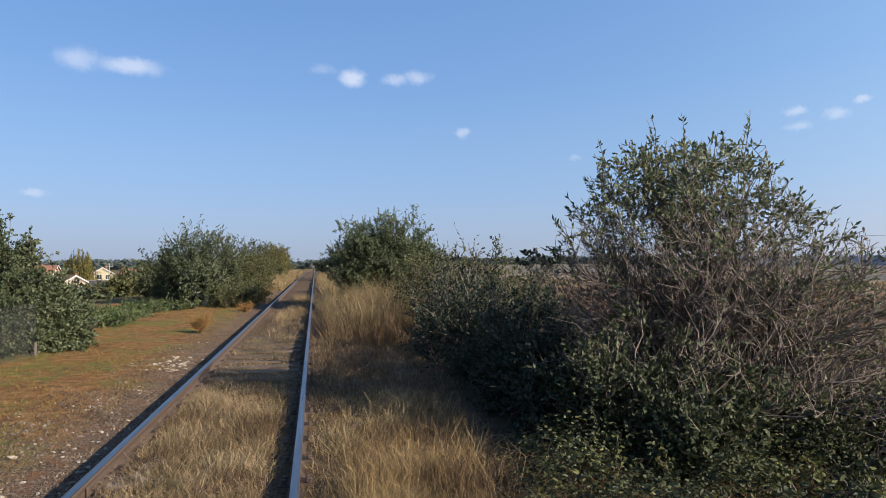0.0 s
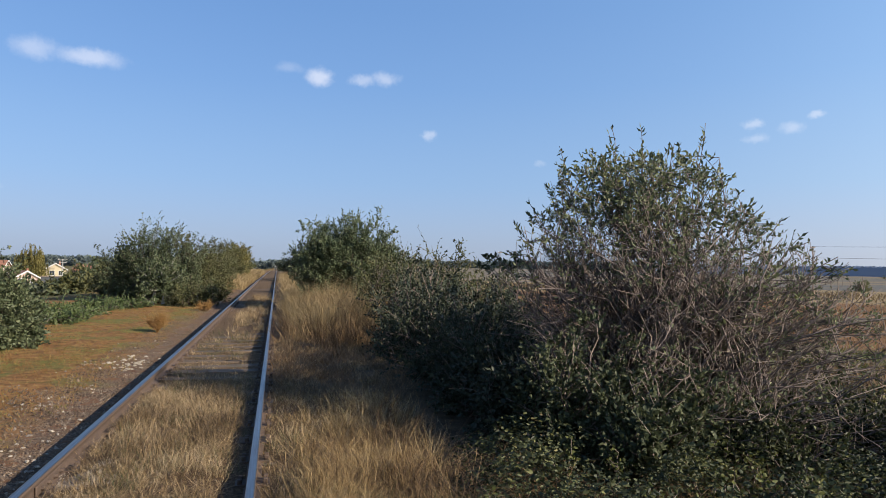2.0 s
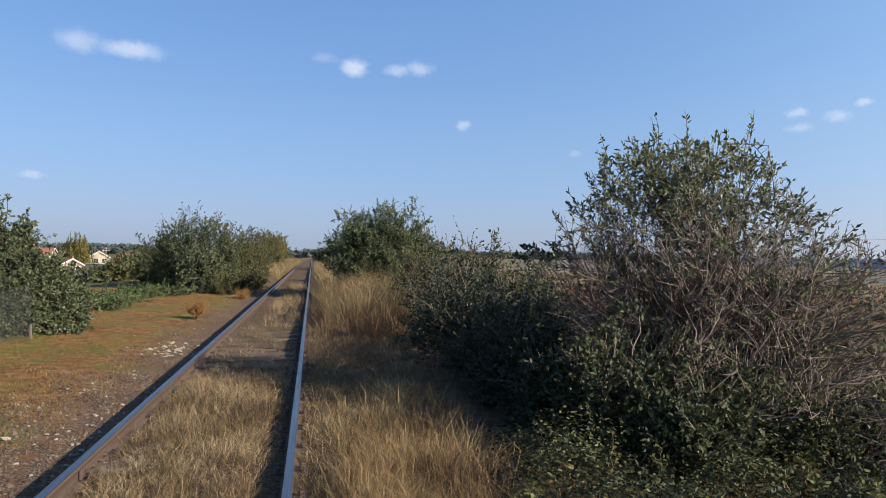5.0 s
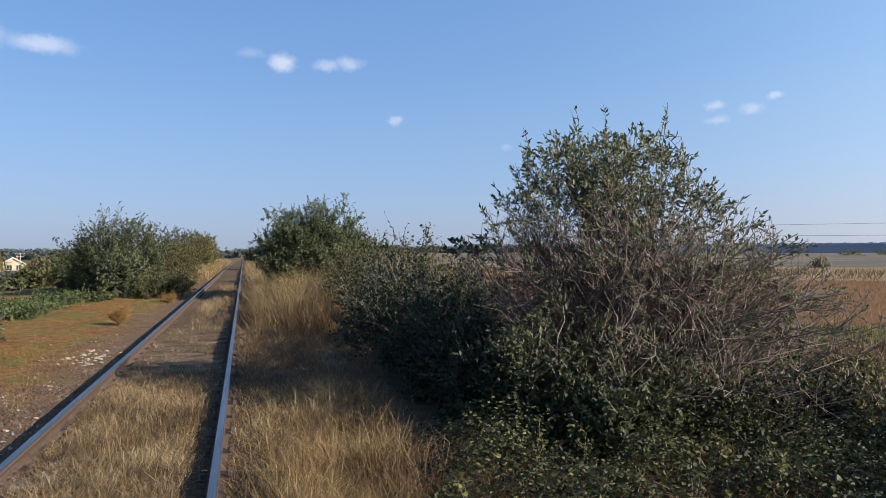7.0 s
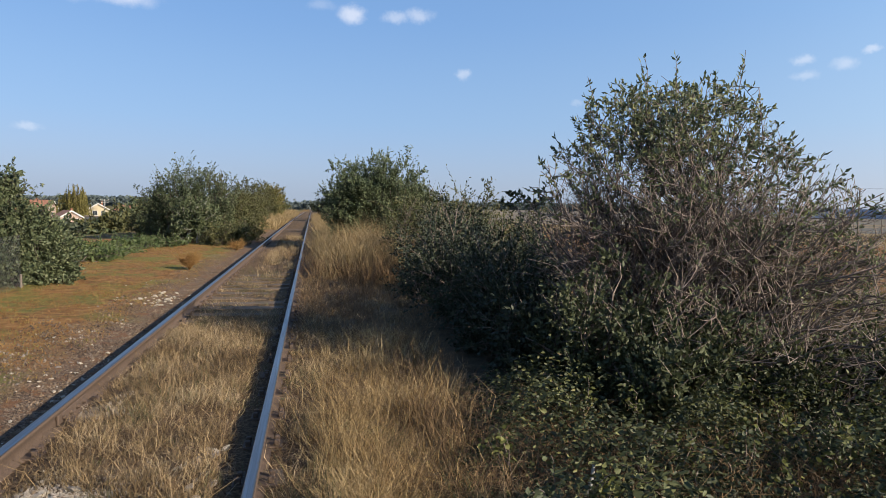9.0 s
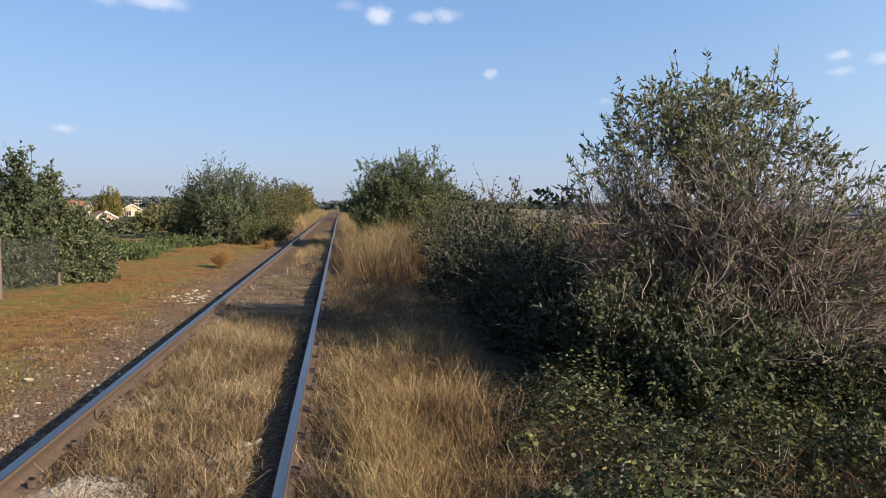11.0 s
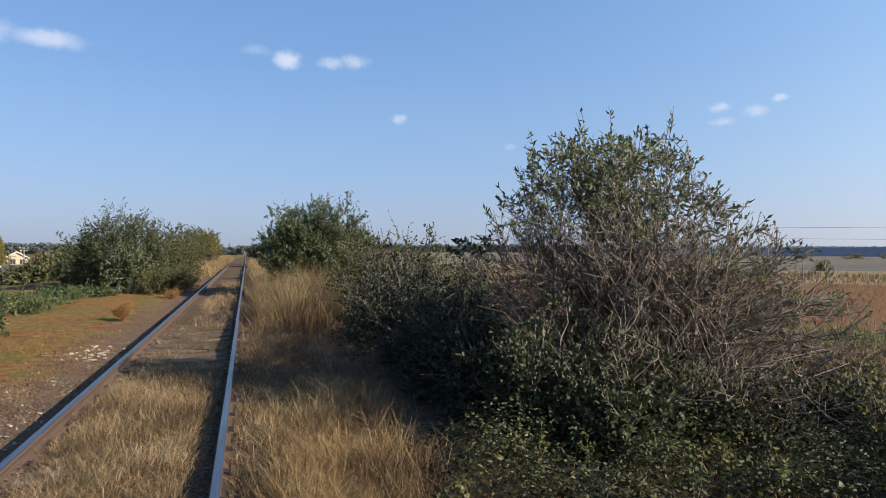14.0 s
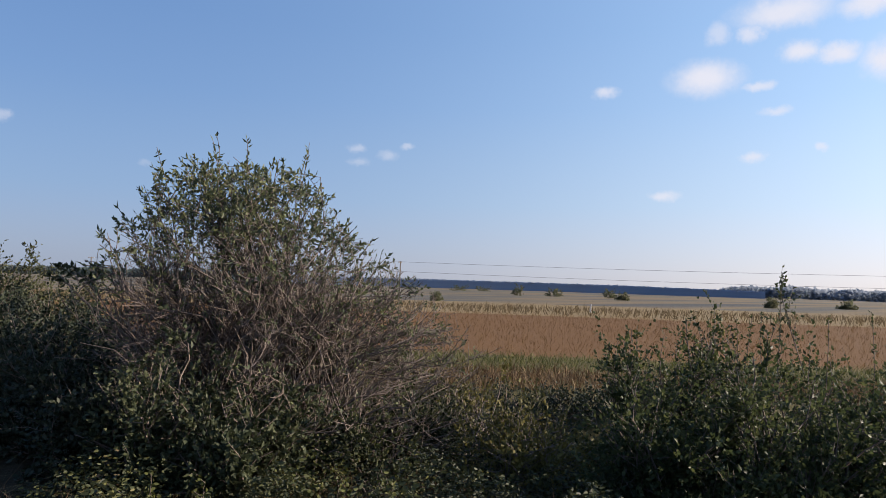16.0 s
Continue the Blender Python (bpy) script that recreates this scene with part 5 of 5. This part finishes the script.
def pole(x, y, h, name, label, arms=((0.35, 0.9),), mat=POLE_WOOD, yaw=0.0):
    ob = empty(name, (x, y, float(gz(x, y)) - 0.3), label, "utility pole", "utility poles")
    ob.rotation_euler = (0, 0, radians(yaw))
    sheet = Sheet()
    tubes(sheet, np.array([[[0, 0, 0], [0, 0, h / 2], [0, 0, h + 0.3]]], float), [0.16], [0.10], 8)
    part("shaft", sheet, mat, ob)
    for drop, half in arms:
        part("crossarm", boxed(-half, -0.06, h + 0.3 - drop - 0.06, half, 0.06, h + 0.3 - drop + 0.06), mat, ob)
        for side in (-0.9, 0.9):
            part("insulator", boxed(side * half - 0.05, -0.05, h + 0.3 - drop + 0.065, side * half + 0.05, 0.05, h + 0.3 - drop + 0.25), WHITE, ob)


px, py = at_yaw(-15.8, 225)
pole(px, py, 7.2, "utility_pole", "pale concrete utility pole with two crossarms by the houses", ((0.3, 1.2), (1.1, 1.0)), CONCRETE, 16)
LINE = [(58.0, 168.0), (89.3, 94.5), (151.0, -52.0)]
for x, y in LINE:
    pole(x, y, 8.1, "utility_pole", "wooden utility pole standing in the field", ((0.25, 0.8), (2.1, 0.5)), POLE_WOOD, 23)
for drop, name in ((0.1, "upper"), (2.0, "lower")):
    for (x0, y0), (x1, y1) in zip(LINE, LINE[1:]):
        cable = tagged(new("overhead_cable"), "thin overhead cable across the fields", "cable", "overhead cables")
        t = np.linspace(0, 1, 24)
        z0, z1 = float(gz(x0, y0)) + 8.1 - drop, float(gz(x1, y1)) + 8.1 - drop
        line = np.stack([x0 + (x1 - x0) * t, y0 + (y1 - y0) * t, z0 + (z1 - z0) * t - 1.6 * 4 * t * (1 - t) * 0.5], 1)[None]
        sheet = Sheet()
        tubes(sheet, line, [0.02], [0.02], 4)
        part("strand", sheet, WIRE, cable)


mx, my = at_yaw(59.7, 108)
marker = empty("marker_post", (mx, my, float(gz(mx, my)) - 0.1), "small white marker post in the field", "post")
part("shaft", boxed(-0.1, -0.1, 0, 0.1, 0.1, 1.5, 0.02), WHITE, marker)


# ---- fence ----
def build_fence():
    fence = empty("wire_fence", (0, 0, 0), "low chain-link fence on weathered posts", "fence")
    a, b = np.array([-4.95, 13.5]), np.array([-5.2, 11.8])
    step = (b - a) / np.linalg.norm(b - a)
    high = 0.98
    for k in range(4):
        p = a + step * 1.75 * k
        z = float(gz(*p))
        half, top = (0.045, high + 0.05) if k else (0.02, 0.25)
        post = boxed(p[0] - half, p[1] - half, z - 0.2, p[0] + half, p[1] + half, z + top, 0.008)
        part("post", post, CONCRETE if k > 1 else POLE_WOOD, fence)
    sheet = Sheet()
    reach, pitch = 1.75 * 3, 0.075
    lines = []
    for k in range(int((reach + high) / pitch)):
        s0 = k * pitch - high
        for way in (1, -1):
            q = np.linspace(0, 1, 2)
            along = np.clip(s0 + q * high, 0, reach) if way == 1 else np.clip(s0 + (1 - q) * high, 0, reach)
            up = (along - s0) if way == 1 else high - (along - s0)
            xy = a + along[:, None] * step
            lines.append(np.column_stack([xy, gz(xy[:, 0], xy[:, 1]) + up]))
    tubes(sheet, np.array(lines), np.full(len(lines), 0.002), np.full(len(lines), 0.002), 3)
    part("wire_mesh", sheet, WIRE, fence)


build_fence()


# ---- train far down the line ----
def build_train():
    y = 600.0
    ob = empty("railcar", (-0.75, y, float(gz(-0.75, y)) + 0.3), "pale railcar far down the line", "train")
    part("body", boxed(-1.45, 0, 0.5, 1.45, 20, 3.6, 0.25), CONCRETE, ob)
    part("windscreen", boxed(-1.1, -0.03, 2.0, 1.1, 0.02, 2.9, 0.0), GLASS, ob)
    part("bumper", boxed(-1.3, -0.4, 0.45, 1.3, -0.01, 0.9, 0.05), DARK, ob)
    for x in (-0.9, 0.9):
        part("headlight", boxed(x - 0.18, -0.06, 1.2, x + 0.18, -0.005, 1.5, 0.02), WHITE, ob)
    for k in range(4):
        for x in (-0.75, 0.75):
            bm = bmesh.new()
            bmesh.ops.create_cone(bm, segments=16, radius1=0.45, radius2=0.45, depth=0.14, cap_ends=True, matrix=pose(x, 3 + (k % 2) * 2.2 + (k // 2) * 12, 0.45, 0, 90, 0))
            part("wheel", bm, DARK, ob)


build_train()


# ---- stones ----
def stone_mesh(seed, mat):
    q = np.random.default_rng(seed)
    bm = bmesh.new()
    bmesh.ops.create_icosphere(bm, subdivisions=1, radius=1.0)
    for v in bm.verts:
        v.co = v.co * q.uniform(0.72, 1.1)
        v.co.z *= 0.6
    me = bpy.data.meshes.new("stone")
    bm.to_mesh(me)
    bm.free()
    me.materials.append(mat)
    return me


SHAPES = [stone_mesh(k, STONE if k < 5 else GREYSTONE) for k in range(8)]


def stone(x, y, size, group, label):
    ob = tagged(new("stone", SHAPES[int(rng.integers(0, 5 if "pale" in label else 8))]), label, "stone", group)
    ob.matrix_basis = pose(x, y, float(gz(x, y)) + size * 0.25, rng.uniform(-20, 20), rng.uniform(-20, 20), rng.uniform(0, 360)) @ Matrix.Diagonal((size * rng.uniform(0.8, 1.3), size, size * rng.uniform(0.7, 1.0), 1))


for _ in range(70):
    stone(-2.2 + rng.normal(0, 0.2), 12.1 + rng.normal(0, 0.45), rng.lognormal(-3.7, 0.4), "pile of pale stones", "pale stone in a scattered heap beside the track")
for _ in range(70):
    stone(rng.uniform(-3.4, -1.75), rng.uniform(4.2, 16), rng.lognormal(-3.9, 0.35), "scattered stones", "grey ballast stone lying on the earth")
for _ in range(36):
    stone(rng.uniform(-2.6, -1.7), rng.uniform(4.2, 7.2), rng.lognormal(-3.7, 0.35), "stones beside the rail", "pale broken stone beside the rail")
for _ in range(14):
    stone(rng.normal(-1.15, 0.16), rng.normal(3.85, 0.15), rng.uniform(0.02, 0.045), "rubble between the rails", "pale chalky rubble between the rails")
for _ in range(25):
    stone(rng.uniform(-0.5, -0.12), rng.uniform(3.2, 4.6), rng.uniform(0.02, 0.045), "ballast by the rail", "grey ballast stone lying on the earth")


def gravel(n, x0, x1, y0, y1, size, heap=None):
    sheet = Sheet()
    x, y = scatter(n, x0, x1, y0, y1, 0.7)
    if heap:
        x, y = rng.normal(heap[0], heap[2], n), rng.normal(heap[1], heap[3], n)
    m = len(x)
    corner = np.array([[1, 0, -0.3], [0, 1, -0.3], [-1, 0, -0.3], [0, -1, -0.3], [0, 0, 0.8]])
    face = np.array([[0, 1, 4], [1, 2, 4], [2, 3, 4], [3, 0, 4]])
    a = rng.uniform(0, 6.28, m)[:, None]
    v = corner[None] * rng.uniform(0.5, 1.2, (m, 5, 3)) * (size * rng.lognormal(0, 0.4, m))[:, None, None]
    vx, vy = v[..., 0] * np.cos(a) - v[..., 1] * np.sin(a), v[..., 0] * np.sin(a) + v[..., 1] * np.cos(a)
    verts = np.stack([vx + x[:, None], vy + y[:, None], v[..., 2] + gz(x, y)[:, None] + 0.004], -1)
    sheet.add(verts.reshape(-1, 3), (face[None] + np.arange(m)[:, None, None] * 5).reshape(-1, 3))
    return sheet


stuff("gravel", gravel(21000, -2.9, -1.58, 0, 22, 0.0115), GRAVEL, "fine gravel along the track", "gravel")
stuff("shoulder_stones", gravel(5200, -3.3, -1.6, 2.2, 10, 0.015), SHOULDER, "mixed pale and dark stones beside the rail", "gravel")
stuff("bed_gravel", gravel(9500, -1.42, -0.08, -1, 24, 0.012), GRAVEL, "earthy gravel between the sleepers", "gravel")
stuff("verge_gravel", gravel(2500, 0.06, 0.6, 1.8, 9, 0.011), GRAVEL, "gravel beside the rail", "gravel")

stuff("chalk_rubble", gravel(3400, 0, 1, 0, 1, 0.0075, (-1.1, 3.85, 0.25, 0.2)), CHALK, "pale chalky rubble between the rails", "rubble")
stuff("chalk_patch", gravel(1300, 0, 1, 0, 1, 0.010, (-1.22, 5.7, 0.13, 0.16)), CHALK, "small patch of pale rubble by the rail", "rubble")

# broken branch standing in the brambles
stick = empty("broken_stick", (1.87, 3.52, float(gz(1.87, 3.52)) + 0.02), "pale grey broken stick standing in the brambles", "stick")
sheet = Sheet()
tubes(sheet, grow(rng, np.zeros(3), np.array([[0.025, 0.015, 0.17]]), 6, 0.5, 0.06), [0.014], [0.009], 6)
part("shaft", sheet, PALE_BARK, stick)
